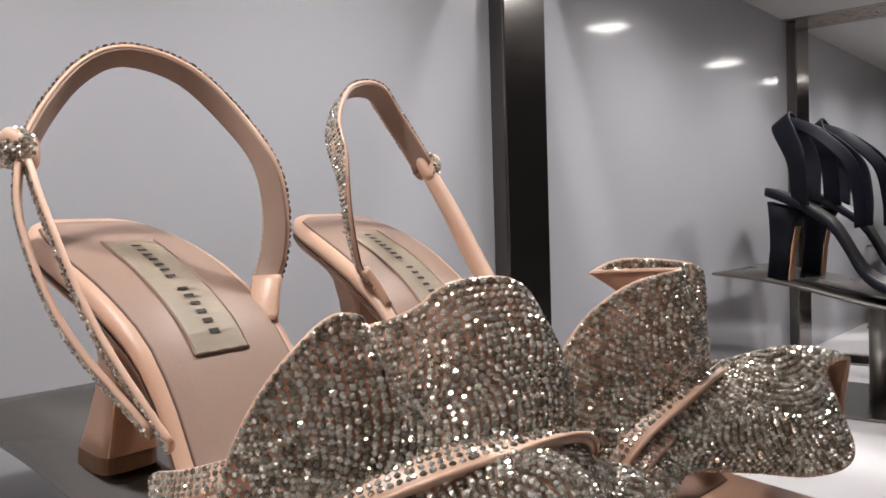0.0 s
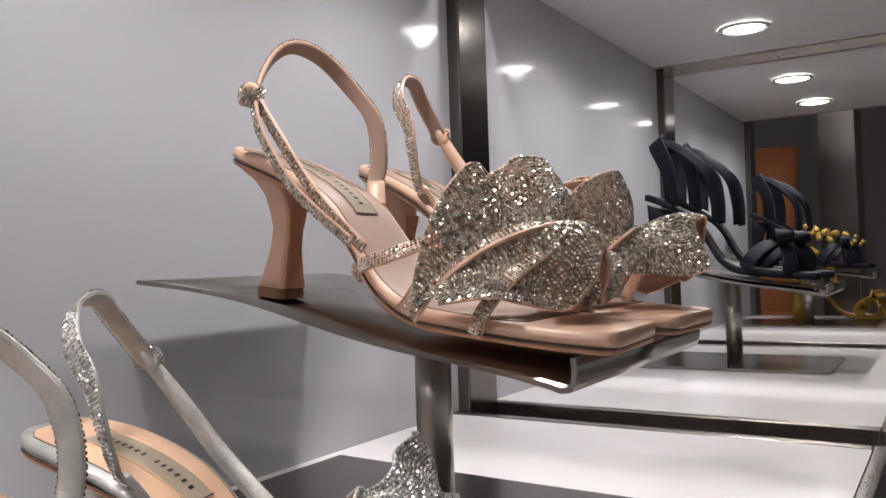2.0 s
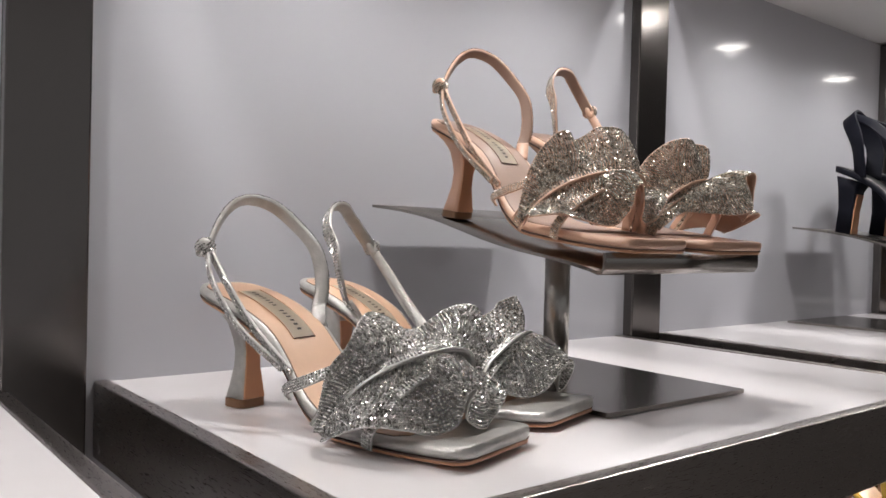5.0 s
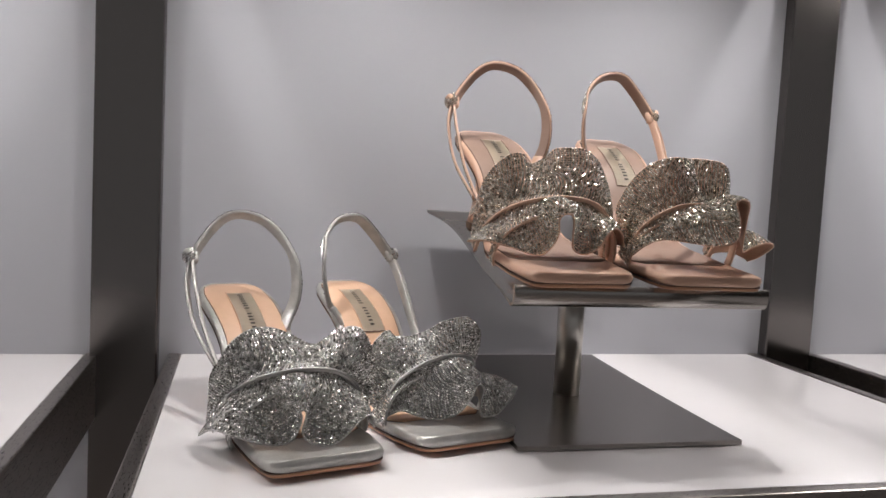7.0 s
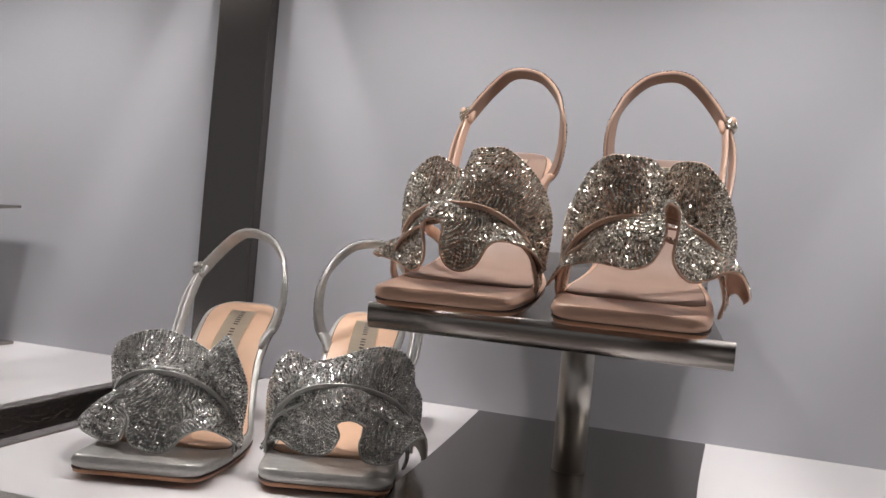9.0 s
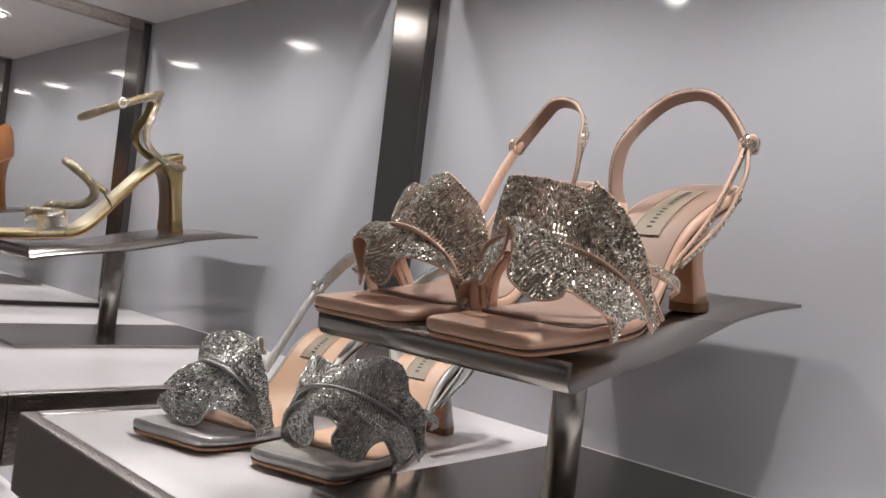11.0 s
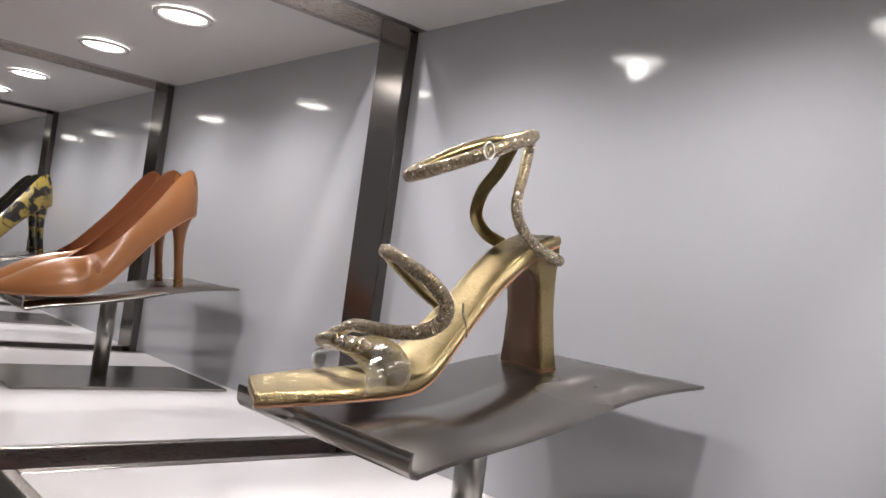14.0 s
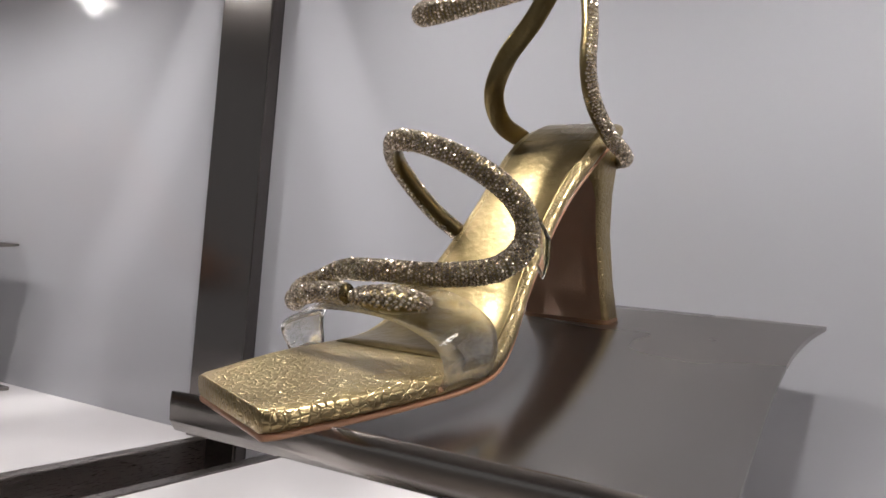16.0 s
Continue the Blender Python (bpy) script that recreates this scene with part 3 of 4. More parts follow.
    def strap(name, pts, w, th, offs, lab="", axis=hub, n=40, stones=True):
        line = smooth_curve(mirrored(pts, sx), n)
        ob = part(name, ribbon_bm(line, w, th, axis), cover, sh, lab, True)
        if stones:
            crystal_mesh("crystal_setting", strap_spots(smooth_curve(mirrored(pts, sx), 160), axis, offs, th * 0.5, gap), 0.00086, crystal, ob, "small set crystals", rng)
        return ob
    strap("rear_strap", [(0.0270, 0.0655, 0.0180), (0.0320, 0.069, 0.0230), (0.034, 0.086, 0.030), (0.022, 0.108, 0.040), (0.0, 0.128, 0.044), (-0.020, 0.132, 0.040), (-0.034, 0.132, 0.026), (-0.0375, 0.131, 0.009)], 0.0068, 0.0016, (-0.0024, -0.0008, 0.0008, 0.0024), "crystal-set rear strap")
    strap("front_strap", [(0.0370, 0.130, 0.003), (0.0385, 0.133, 0.012), (0.034, 0.141, 0.026), (0.022, 0.148, 0.036), (0.006, 0.150, 0.041)], 0.0064, 0.0016, (-0.0022, -0.0007, 0.0008, 0.0022), "crystal-set front strap")
    strap("inner_strap", [(-0.0375, 0.141, 0.005), (-0.0385, 0.143, 0.014), (-0.034, 0.146, 0.028), (-0.020, 0.149, 0.038), (-0.004, 0.150, 0.041)], 0.0064, 0.0016, (-0.0022, -0.0007, 0.0008, 0.0022), "crystal-set inner strap")
    band = strap("ruffle_band", [(x * 1.03, y, z + 0.0012) for x, y, z in ARCH], 0.0095, 0.0022, (-0.0026, -0.0009, 0.0008, 0.0025), "crystal band across the ruffle", n=60)
    bl = smooth_curve(mirrored([(x * 1.03, y, z + 0.0012) for x, y, z in ARCH], sx), 60)
    for off in (-0.0049, 0.0049):
        line = [p + side * off + nrm * 0.001 for p, t, nrm, side in frames_along(bl, hub)]
        part("piping", cord_bm(line, 0.00075, 6), cover, band, "satin piping", True)
    # the two halves of the ruffle
    for nm, edge, bulge, sign, lab in (("rear_ruffle", fan_edge, (0, 0.004, 0.0), 1, "standing crystal ruffle"), ("front_ruffle", skirt_edge, (0, 0.002, 0.0045), -1, "folded crystal ruffle")):
        sheet = Sheet(mirrored(ARCH, sx), mirrored(edge, sx), bulge)
        ob = part(nm, sheet.cloth(0.0011), cover, sh, lab, True)
        sg = sign * sx
        crystal_mesh("crystal_setting", sheet.spots(0.00196, sg, 0.0005), 0.00097, crystal, ob, "closely set crystals", rng)
        line = [sheet.at(i / 130, 1.0) for i in range(131)]
        part("edge_binding", cord_bm(line, 0.0007, 5), cover, ob, "satin edge", True)
    # slingback strap with its knot
    back = lambda p: Vector((0, 0.03, 0.085))
    lean = lambda p: Vector((0, 0.052, 0.068))
    sling = strap("ankle_strap", SLING, 0.0084, 0.0016, (-0.0040, -0.0024, -0.0008, 0.0008, 0.0024, 0.0040), "slingback strap edged with crystals", lean, 70)
    strap("strap_end", [(0.0325, 0.002, 0.0955), (0.0370, 0.013, 0.078), (0.0360, 0.034, 0.054), (0.029, 0.062, 0.033)], 0.0064, 0.0018, (-0.0022, -0.0007, 0.0007, 0.0022), "crystal-set strap end", back, 40)
    strap("strap_end", [(0.0315, 0.003, 0.0955), (0.0325, 0.019, 0.078), (0.0315, 0.041, 0.054), (0.0275, 0.068, 0.031)], 0.0064, 0.0018, (-0.0022, -0.0007, 0.0007, 0.0022), "crystal-set strap end", back, 40)
    line = smooth_curve(mirrored(SLING, sx), 70)
    line = [p - nrm * 0.0010 for p, t, nrm, side in frames_along(line, lean)]
    part("strap_lining", ribbon_bm(line, 0.0074, 0.0008, lean), pad if cover is PEACH else cover, sling, "stitched leather lining", True)
    foot = smooth_curve(mirrored([(-0.0225, 0.0395, 0.0500), (-0.0255, 0.0365, 0.0565), (-0.0285, 0.0335, 0.0620)], sx), 10)
    part("strap_tab", ribbon_bm(foot, 0.0088, 0.0030, lean), cover, sling, "folded strap end", True)
    kc = Vector((0.0325 * sx, 0.001, 0.0968))
    loop = [kc + Vector((sx * 0.0030 * math.cos(a), 0.0042 * math.sin(a), 0.0034 * math.sin(2 * a + 0.6))) for a in [2 * math.pi * i / 30 for i in range(31)]]
    kn = part("knot", cord_bm(loop, 0.0024, 10), cover, sh, "knotted strap", True)
    spots = []
    for i in range(170):
        z = 1 - 2 * (i + 0.5) / 170
        a = i * 2.39996
        d = Vector((math.sqrt(1 - z * z) * math.cos(a), math.sqrt(1 - z * z) * math.sin(a), z))
        if d.x * sx > -0.3:
            spots.append((kc + Vector((d.x * 0.0054, d.y * 0.0068, d.z * 0.0056)), d))
    crystal_mesh("crystal_setting", spots, 0.00085, crystal, kn, "small set crystals", rng)
    return sh


def shoe_pose(x, y, z, yaw, tilt=0.0):
    """A shoe with its heel at the place given, toes towards the front of the shelf, turned by yaw and leaning with its plate."""
    return Matrix.Translation((x, y, z)) @ Matrix.Rotation(radians(180 + yaw), 4, "Z") @ Matrix.Rotation(radians(-tilt), 4, "X")


NUDE = "peach satin slingback sandal with champagne crystal ruffle, on steel riser"
SILV = "silver leather slingback sandal with clear crystal ruffle, on white shelf"
ruffle_sandal(shoe_pose(0.2355, -0.0995, 0.1222, 3.2, 7.6), 1, NUDE, PEACH, PEACH_PAD, CRYSTAL_CHAMPAGNE, FAN_PEAKED, SKIRT_PEAKED, "peach sandals")
ruffle_sandal(shoe_pose(0.3365, -0.100, 0.1221, -2, 7.6), -1, NUDE, PEACH, PEACH_PAD, CRYSTAL_CHAMPAGNE, FAN_WINGED, SKIRT_WINGED, "peach sandals")
ruffle_sandal(shoe_pose(0.051, -0.122, 0.0006, 16), 1, SILV, SILVER_LEATHER, TAN, CRYSTAL_CLEAR, FAN_ROUND, SKIRT_ROUND, "silver sandals")
ruffle_sandal(shoe_pose(0.137, -0.090, 0.0006, 16.5), -1, SILV, SILVER_LEATHER, TAN, CRYSTAL_CLEAR, FAN_WAVY, SKIRT_WAVY, "silver sandals")


# ---- gold snake sandal ----
def snakeskin(name, base, rough, cell):
    m = material(name, base, rough, 1.0, 0.10, 60)
    nt = m.node_tree
    v = nt.nodes.new("ShaderNodeTexVoronoi")
    v.feature = "DISTANCE_TO_EDGE"
    v.inputs["Scale"].default_value = cell
    tc = nt.nodes.new("ShaderNodeTexCoord")
    mp = nt.nodes.new("ShaderNodeMapping")
    mp.inputs["Scale"].default_value = (1.0, 0.6, 0.6)
    nt.links.new(tc.outputs["Object"], mp.inputs["Vector"])
    nt.links.new(mp.outputs["Vector"], v.inputs["Vector"])
    r = nt.nodes.new("ShaderNodeMapRange")
    r.inputs["From Max"].default_value = 0.14
    nt.links.new(v.outputs["Distance"], r.inputs["Value"])
    b = nt.nodes.new("ShaderNodeBump")
    b.inputs["Strength"].default_value = 0.5
    b.inputs["Distance"].default_value = 0.0006
    nt.links.new(r.outputs[0], b.inputs["Height"])
    nt.links.new(b.outputs["Normal"], nt.nodes["Principled BSDF"].inputs["Normal"])
    return m


GOLD = material("gold_foil_leather", (0.215, 0.165, 0.078), 0.30, 1.0, 0.2, 90, 0.5, 320)
GOLD_SKIN = snakeskin("gold_snakeskin_leather", (0.40, 0.315, 0.165), 0.30, 560)
GOLD_BREAST = satin("bronze_heel_front", (0.40, 0.26, 0.18), 0.33, 0.05, 0.0)
CRYSTAL_GOLD = crystal_material("gold_crystals", (0.36, 0.295, 0.22), (0.86, 0.76, 0.62))
VINYL = bpy.data.materials.new("clear_vinyl")
VINYL.use_nodes = True
vb = VINYL.node_tree.nodes["Principled BSDF"]
vb.inputs["Base Color"].default_value = (0.97, 0.97, 0.96, 1)
vb.inputs["Transmission Weight"].default_value = 1.0
vb.inputs["Roughness"].default_value = 0.03
vb.inputs["IOR"].default_value = 1.38


def cord_spots(line, radius, pitch, rows, skip=None):
    """Places for stones all round a cord; skip is a direction (lining side) left bare."""
    out = []
    ref = Vector((0.3, 0.2, 1)).normalized()
    run, nxt, odd = 0.0, pitch, 0
    for i, p in enumerate(line):
        t = (line[min(i + 1, len(line) - 1)] - line[max(i - 1, 0)]).normalized()
        ref = (ref - t * ref.dot(t)).normalized()
        if i:
            run += (p - line[i - 1]).length
        if run < nxt:
            continue
        nxt += pitch
        odd ^= 1
        s = t.cross(ref)
        r = radius(i / (len(line) - 1)) if callable(radius) else radius
        for k in range(rows):
            a = 2 * math.pi * (k + 0.5 * odd) / rows
            d = ref * math.cos(a) + s * math.sin(a)
            if skip is not None and d.dot(skip(p)) > 0.45:
                continue
            out.append((p + d * r, d))
    return out


GZ = [(-0.0125, 0.0905), (0.002, 0.0870), (0.018, 0.0790), (0.036, 0.0655), (0.055, 0.0480), (0.075, 0.0290), (0.092, 0.0135), (0.108, 0.0035), (0.122, 0.0006), (0.160, 0.0010), (0.214, 0.0022)]
GW = [(-0.0125, 0.0195), (-0.011, 0.0215), (-0.005, 0.0228), (0.02, 0.0235), (0.05, 0.0215), (0.08, 0.0250), (0.105, 0.0310), (0.130, 0.0345), (0.155, 0.0350), (0.180, 0.0315), (0.200, 0.0268), (0.206, 0.0255), (0.209, 0.0235)]
GC = [(-0.0125, 0.0025), (0.02, 0.003), (0.05, 0.004), (0.10, 0.005), (0.14, 0.0045), (0.17, 0.005), (0.209, 0.0055)]
GYS = [-0.0125, -0.0120, -0.0105, -0.0075, -0.003] + [0.003 + 0.0065 * i for i in range(30)] + [0.197, 0.202, 0.2055, 0.2075, 0.2085, 0.209]


def toe_cut(bm):
    """The square toe is cut at a slant."""
    for v in bm.verts:
        if v.co.y > 0.15:
            v.co.y -= (v.co.x - 0.009) * 0.33 * (v.co.y - 0.15) / 0.055
    return bm


def gold_sandal(m):
    sh = thing("snake_sandal", "gold block-heel sandal with crystal snake straps, on steel riser", "sandal", "", m)
    low, wid, cen = (lambda y: profile(GZ, y)), (lambda y: profile(GW, y)), (lambda y: profile(GC, y))
    part("outsole", toe_cut(sole_layer(GYS, lambda y: wid(y) - 0.001, cen, low, lambda y: low(y) + 0.0018, 0.0006)), SOLE, sh, "thin brown outsole", True)
    part("midsole", toe_cut(sole_layer(GYS, wid, cen, lambda y: low(y) + 0.0019, lambda y: low(y) + 0.0085, 0.0026)), GOLD_SKIN, sh, "embossed gold snakeskin edge", True)
    ins = [y for y in GYS if -0.009 < y < 0.137]
    part("insole", sole_layer(ins, lambda y: wid(y) - 0.0045, cen, lambda y: low(y) + 0.0078, lambda y: low(y) + 0.0092, 0.0007, 0.0006), GOLD, sh, "smooth gold insole", True)
    part("heel_pad", sole_layer([y for y in GYS if -0.0085 < y < 0.018], lambda y: wid(y) - 0.0060, cen, lambda y: low(y) + 0.0085, lambda y: low(y) + 0.0098, 0.0004), GOLD, sh, "gold heel pad")
    st = [(0.0050, 0.0028, -0.0035, 0.0225, 0.0080), (0.020, 0.0028, -0.0040, 0.0200, 0.0076), (0.045, 0.0028, -0.0046, 0.0172, 0.0076), (0.064, 0.0028, -0.0042, 0.0176, 0.0086),
          (lambda s: 0.0760 - 0.002 * s, 0.0028, -0.002, 0.0195, 0.0108), (lambda s: 0.0865 - 0.004 * s, 0.0028, 0.0015, 0.0222, 0.0138)]
    he = part("block_heel", heel_bm(st, 28, 0.28), GOLD_SKIN, sh, "tall gold block heel", True)
    bm = bmesh.new()
    prev = None
    for z, hw, y in ((0.0052, 0.0205, 0.0050), (0.020, 0.0184, 0.0042), (0.045, 0.0158, 0.0036), (0.062, 0.0158, 0.0050), (0.070, 0.0148, 0.0070), (0.0755, 0.0120, 0.0092)):
        row = [bm.verts.new((0.0028 + hw * k, y + 0.0004, z)) for k in (-1, -0.5, 0, 0.5, 1)]
        if prev:
            for i in range(4):
                bm.faces.new((prev[i], prev[i + 1], row[i + 1], row[i]))
        prev = row
    bmesh.ops.solidify(bm, geom=bm.faces[:], thickness=0.0012)
    bmesh.ops.recalc_face_normals(bm, faces=bm.faces[:])
    part("heel_front", bm, GOLD_BREAST, he, "plain bronze heel front", True)
    part("heel_tip", heel_bm([(0.0, 0.0028, -0.0035, 0.0228, 0.0083), (0.0050, 0.0028, -0.0035, 0.0227, 0.0082)], 28, 0.28), HEELTIP, he, "brown heel tip")
    rng = random.Random(11)

    def snake(name, pts, rad, rows, lab, n=90, skip=None):
        line = smooth_curve(pts, n)
        ob = part(name, cord_bm(line, rad, 12), GOLD, sh, lab, True)
        fine = smooth_curve(pts, 640)
        crystal_mesh("crystal_setting", cord_spots(fine, rad, 0.00135, rows + 6, skip), 0.00078, CRYSTAL_GOLD, ob, "small set crystals", rng)
        return ob
    inside = lambda p: (Vector((0.004, p.y - 0.004, p.z - 0.012)) - p).normalized()
    body = lambda u: 0.0036 + 0.0010 * math.sin(math.pi * min(1, u * 1.2))
    snake("foot_coil", [(0.0505, 0.139, 0.0235), (0.0545, 0.131, 0.0275), (0.0480, 0.1266, 0.0310), (0.0373, 0.1245, 0.0355), (0.0200, 0.1235, 0.0362), (0.0040, 0.1205, 0.0358), (-0.0080, 0.1140, 0.0360), (-0.0200, 0.1050, 0.0385), (-0.0255, 0.0965, 0.0460), (-0.0262, 0.0965, 0.0565), (-0.0215, 0.1030, 0.0675), (-0.0100, 0.1105, 0.0770), (0.0060, 0.1130, 0.0835), (0.0215, 0.1110, 0.0860), (0.0310, 0.1035, 0.0840), (0.0370, 0.092, 0.0760), (0.0340, 0.074, 0.0590), (0.0275, 0.062, 0.0480)], body, 12, "crystal-covered snake body", 140, inside)
    snake("snake_neck", [(0.0505, 0.139, 0.0235), (0.043, 0.1455, 0.0265), (0.030, 0.149, 0.0300), (0.014, 0.1500, 0.0310)], 0.0036, 12, "crystal-covered snake neck", 40)
    # head: a flattened lozenge
    bm = bmesh.new()
    bmesh.ops.create_uvsphere(bm, u_segments=20, v_segments=12, radius=1)
    hc = Vector((-0.004, 0.1500, 0.0305))
    for v in bm.verts:
        wide = 1.0 - 0.25 * v.co.x
        v.co = hc + Vector((v.co.x * 0.0165, v.co.y * 0.0080 * wide, v.co.z * 0.0046))
    hd = part("snake_head", bm, GOLD, sh, "flat snake head", True)
    spots = []
    for i in range(260):
        z = 1 - 2 * (i + 0.5) / 260
        a = i * 2.39996
        d = Vector((math.sqrt(1 - z * z) * math.cos(a), math.sqrt(1 - z * z) * math.sin(a), z))
        if d.z > -0.35:
            n = Vector((d.x / 0.0165, d.y / 0.008, d.z / 0.0046)).normalized()
            spots.append((hc + Vector((d.x * 0.0165, d.y * 0.008 * (1 - 0.25 * d.x), d.z * 0.0046)), n))
    crystal_mesh("crystal_setting", spots, 0.00095, CRYSTAL_GOLD, hd, "small set crystals", rng)
    leg = lambda p: (Vector((0.004, p.y + 0.02, p.z)) - p).normalized()
    snake("outer_strap", [(0.010, -0.0145, 0.0830), (-0.008, -0.0150, 0.0815), (-0.0215, -0.0065, 0.0815), (-0.0255, 0.006, 0.0850), (-0.0250, 0.0200, 0.0915), (-0.0225, 0.0320, 0.1050), (-0.0210, 0.0355, 0.1200), (-0.0175, 0.0270, 0.1400), (-0.0120, 0.0180, 0.1560), (-0.0100, 0.0150, 0.1640)], 0.0036, 10, "crystal snake strap", 90, leg)
    snake("ankle_band", [(0.014, 0.0165, 0.1655), (-0.004, 0.0125, 0.1680), (-0.0165, 0.0185, 0.1670), (-0.0215, 0.040, 0.1600), (-0.0150, 0.068, 0.1495), (0.000, 0.086, 0.1415), (0.0150, 0.0940, 0.1370), (0.0270, 0.0900, 0.1375), (0.0335, 0.074, 0.1440), (0.0325, 0.046, 0.1560), (0.0240, 0.024, 0.1640), (0.014, 0.0165, 0.1655)], 0.0042, 12, "crystal ankle band", 110, lambda p: (Vector((0.006, 0.052, p.z)) - p).normalized())
    line = smooth_curve([(0.0060, 0.0170, 0.1610), (0.0150, 0.0200, 0.1450), (0.0240, 0.0280, 0.1280), (0.0310, 0.0270, 0.1120), (0.0330, 0.0160, 0.0990), (0.0280, 0.0040, 0.0915)], 50)
    part("inner_strap", ribbon_bm(line, 0.0095, 0.0030, lambda p: p + Vector((0.6, -1.0, 0.1))), GOLD, sh, "gold lined inner strap", True)
    ring = [Vector((-0.0235, 0.062, 0.1535)) + Vector((0.0012, 0.0042 * math.cos(a), 0.0055 * math.sin(a))) for a in [2 * math.pi * i / 24 for i in range(25)]]
    part("buckle", cord_bm(ring, 0.0007, 6), CHROME, sh, "small round metal buckle", True)
    # clear vinyl over the toes
    vs = Sheet([(-0.0305, 0.128, 0.004), (-0.0335, 0.127, 0.014), (-0.0280, 0.125, 0.024), (-0.008, 0.123, 0.0315), (0.024, 0.124, 0.0305), (0.044, 0.128, 0.020), (0.0430, 0.131, 0.006)],
               [(-0.0300, 0.158, 0.004), (-0.0320, 0.157, 0.012), (-0.025, 0.155, 0.0195), (-0.004, 0.154, 0.0250), (0.026, 0.153, 0.0245), (0.0465, 0.150, 0.017), (0.0420, 0.150, 0.006)], (0, 0, 0.001))
    vy = part("vinyl_band", vs.cloth(0.0009, 60, 8), VINYL, sh, "clear vinyl toe band", True)
    vy.visible_shadow = False
    tb = part("vinyl_tab", ribbon_bm(smooth_curve([(-0.0195, 0.074, 0.036), (-0.0245, 0.0785, 0.044), (-0.0280, 0.084, 0.052)], 10), 0.012, 0.0010, (0.0, 0.08, 0.02)), VINYL, sh, "clear vinyl tab", True)
    tb.visible_shadow = False
    return sh


gold_sandal(shoe_pose(-0.366, -0.0745, 0.1222, -4, 7.1))


# ---- pumps ----
def python_print(name, light, dark):
    m = material(name, light, 0.3, 0.1, 0.12, 50, coat=0.4)
    nt = m.node_tree
    n = nt.nodes.new("ShaderNodeTexNoise")
    n.inputs["Scale"].default_value = 45
    n.inputs["Detail"].default_value = 4
    n.inputs["Distortion"].default_value = 1.2
    r = nt.nodes.new("ShaderNodeValToRGB")
    r.color_ramp.elements[0].position, r.color_ramp.elements[1].position = 0.45, 0.55
    r.color_ramp.elements[0].color, r.color_ramp.elements[1].color = (*dark, 1), (*light, 1)
    tc = nt.nodes.new("ShaderNodeTexCoord")
    nt.links.new(tc.outputs["Object"], n.inputs["Vector"])
    nt.links.new(n.outputs["Fac"], r.inputs["Fac"])
    nt.links.new(r.outputs["Color"], nt.nodes["Principled BSDF"].inputs["Base Color"])
    return m


COGNAC = material("cognac_leather", (0.30, 0.12, 0.042), 0.30, 0, 0.08, 40, 0.12, 800, coat=0.25)
COGNAC_IN = material("brown_lining", (0.22, 0.075, 0.03), 0.5, 0, 0.08, 60)
PYTHON = python_print("olive_python_leather", (0.30, 0.22, 0.05), (0.012, 0.011, 0.010))
BLACK_IN = material("black_lining", (0.014, 0.013, 0.013), 0.45, 0, 0.1, 50)
GOLD_PUMP = material("gold_patent", (0.50, 0.32, 0.07), 0.25, 0.7, 0.1, 50)
BLACK = material("black_suede", (0.006, 0.0065, 0.012), 0.6, 0, 0.15, 90, 0.2, 900, spec=0.15)
RED = material("red_patent_leather", (0.50, 0.012, 0.018), 0.22, 0, 0.06, 60, coat=0.4)
BOOT = material("orange_suede_boot", (0.42, 0.14, 0.05), 0.7, 0, 0.12, 30, 0.2, 300)

PZ = [(-0.020, 0.0930), (-0.005, 0.0900), (0.015, 0.0800), (0.035, 0.0660), (0.06, 0.0450), (0.085, 0.0230), (0.105, 0.0090), (0.125, 0.0020), (0.15, 0.0005), (0.19, 0.0020), (0.222, 0.0055)]
PW = [(-0.020, 0.0120), (-0.016, 0.0200), (-0.005, 0.0265), (0.015, 0.0285), (0.05, 0.0265), (0.09, 0.0310), (0.125, 0.0365), (0.155, 0.0345), (0.185, 0.0250), (0.208, 0.0145), (0.218, 0.0080), (0.222, 0.0030)]
PT = [(-0.020, 0.116), (-0.0185, 0.130), (-0.0155, 0.142), (-0.011, 0.149), (-0.003, 0.1515), (0.012, 0.141), (0.04, 0.110), (0.07, 0.080), (0.10, 0.055), (0.125, 0.0435), (0.14, 0.0415), (0.165, 0.0350), (0.195, 0.0225), (0.215, 0.0140), (0.222, 0.0100)]
PE = [(-0.020, 0.0100), (-0.010, 0.0210), (0.01, 0.0245), (0.05, 0.0255), (0.09, 0.0265), (0.115, 0.0200), (0.128, 0.0110), (0.135, 0.0), (0.222, 0.0)]


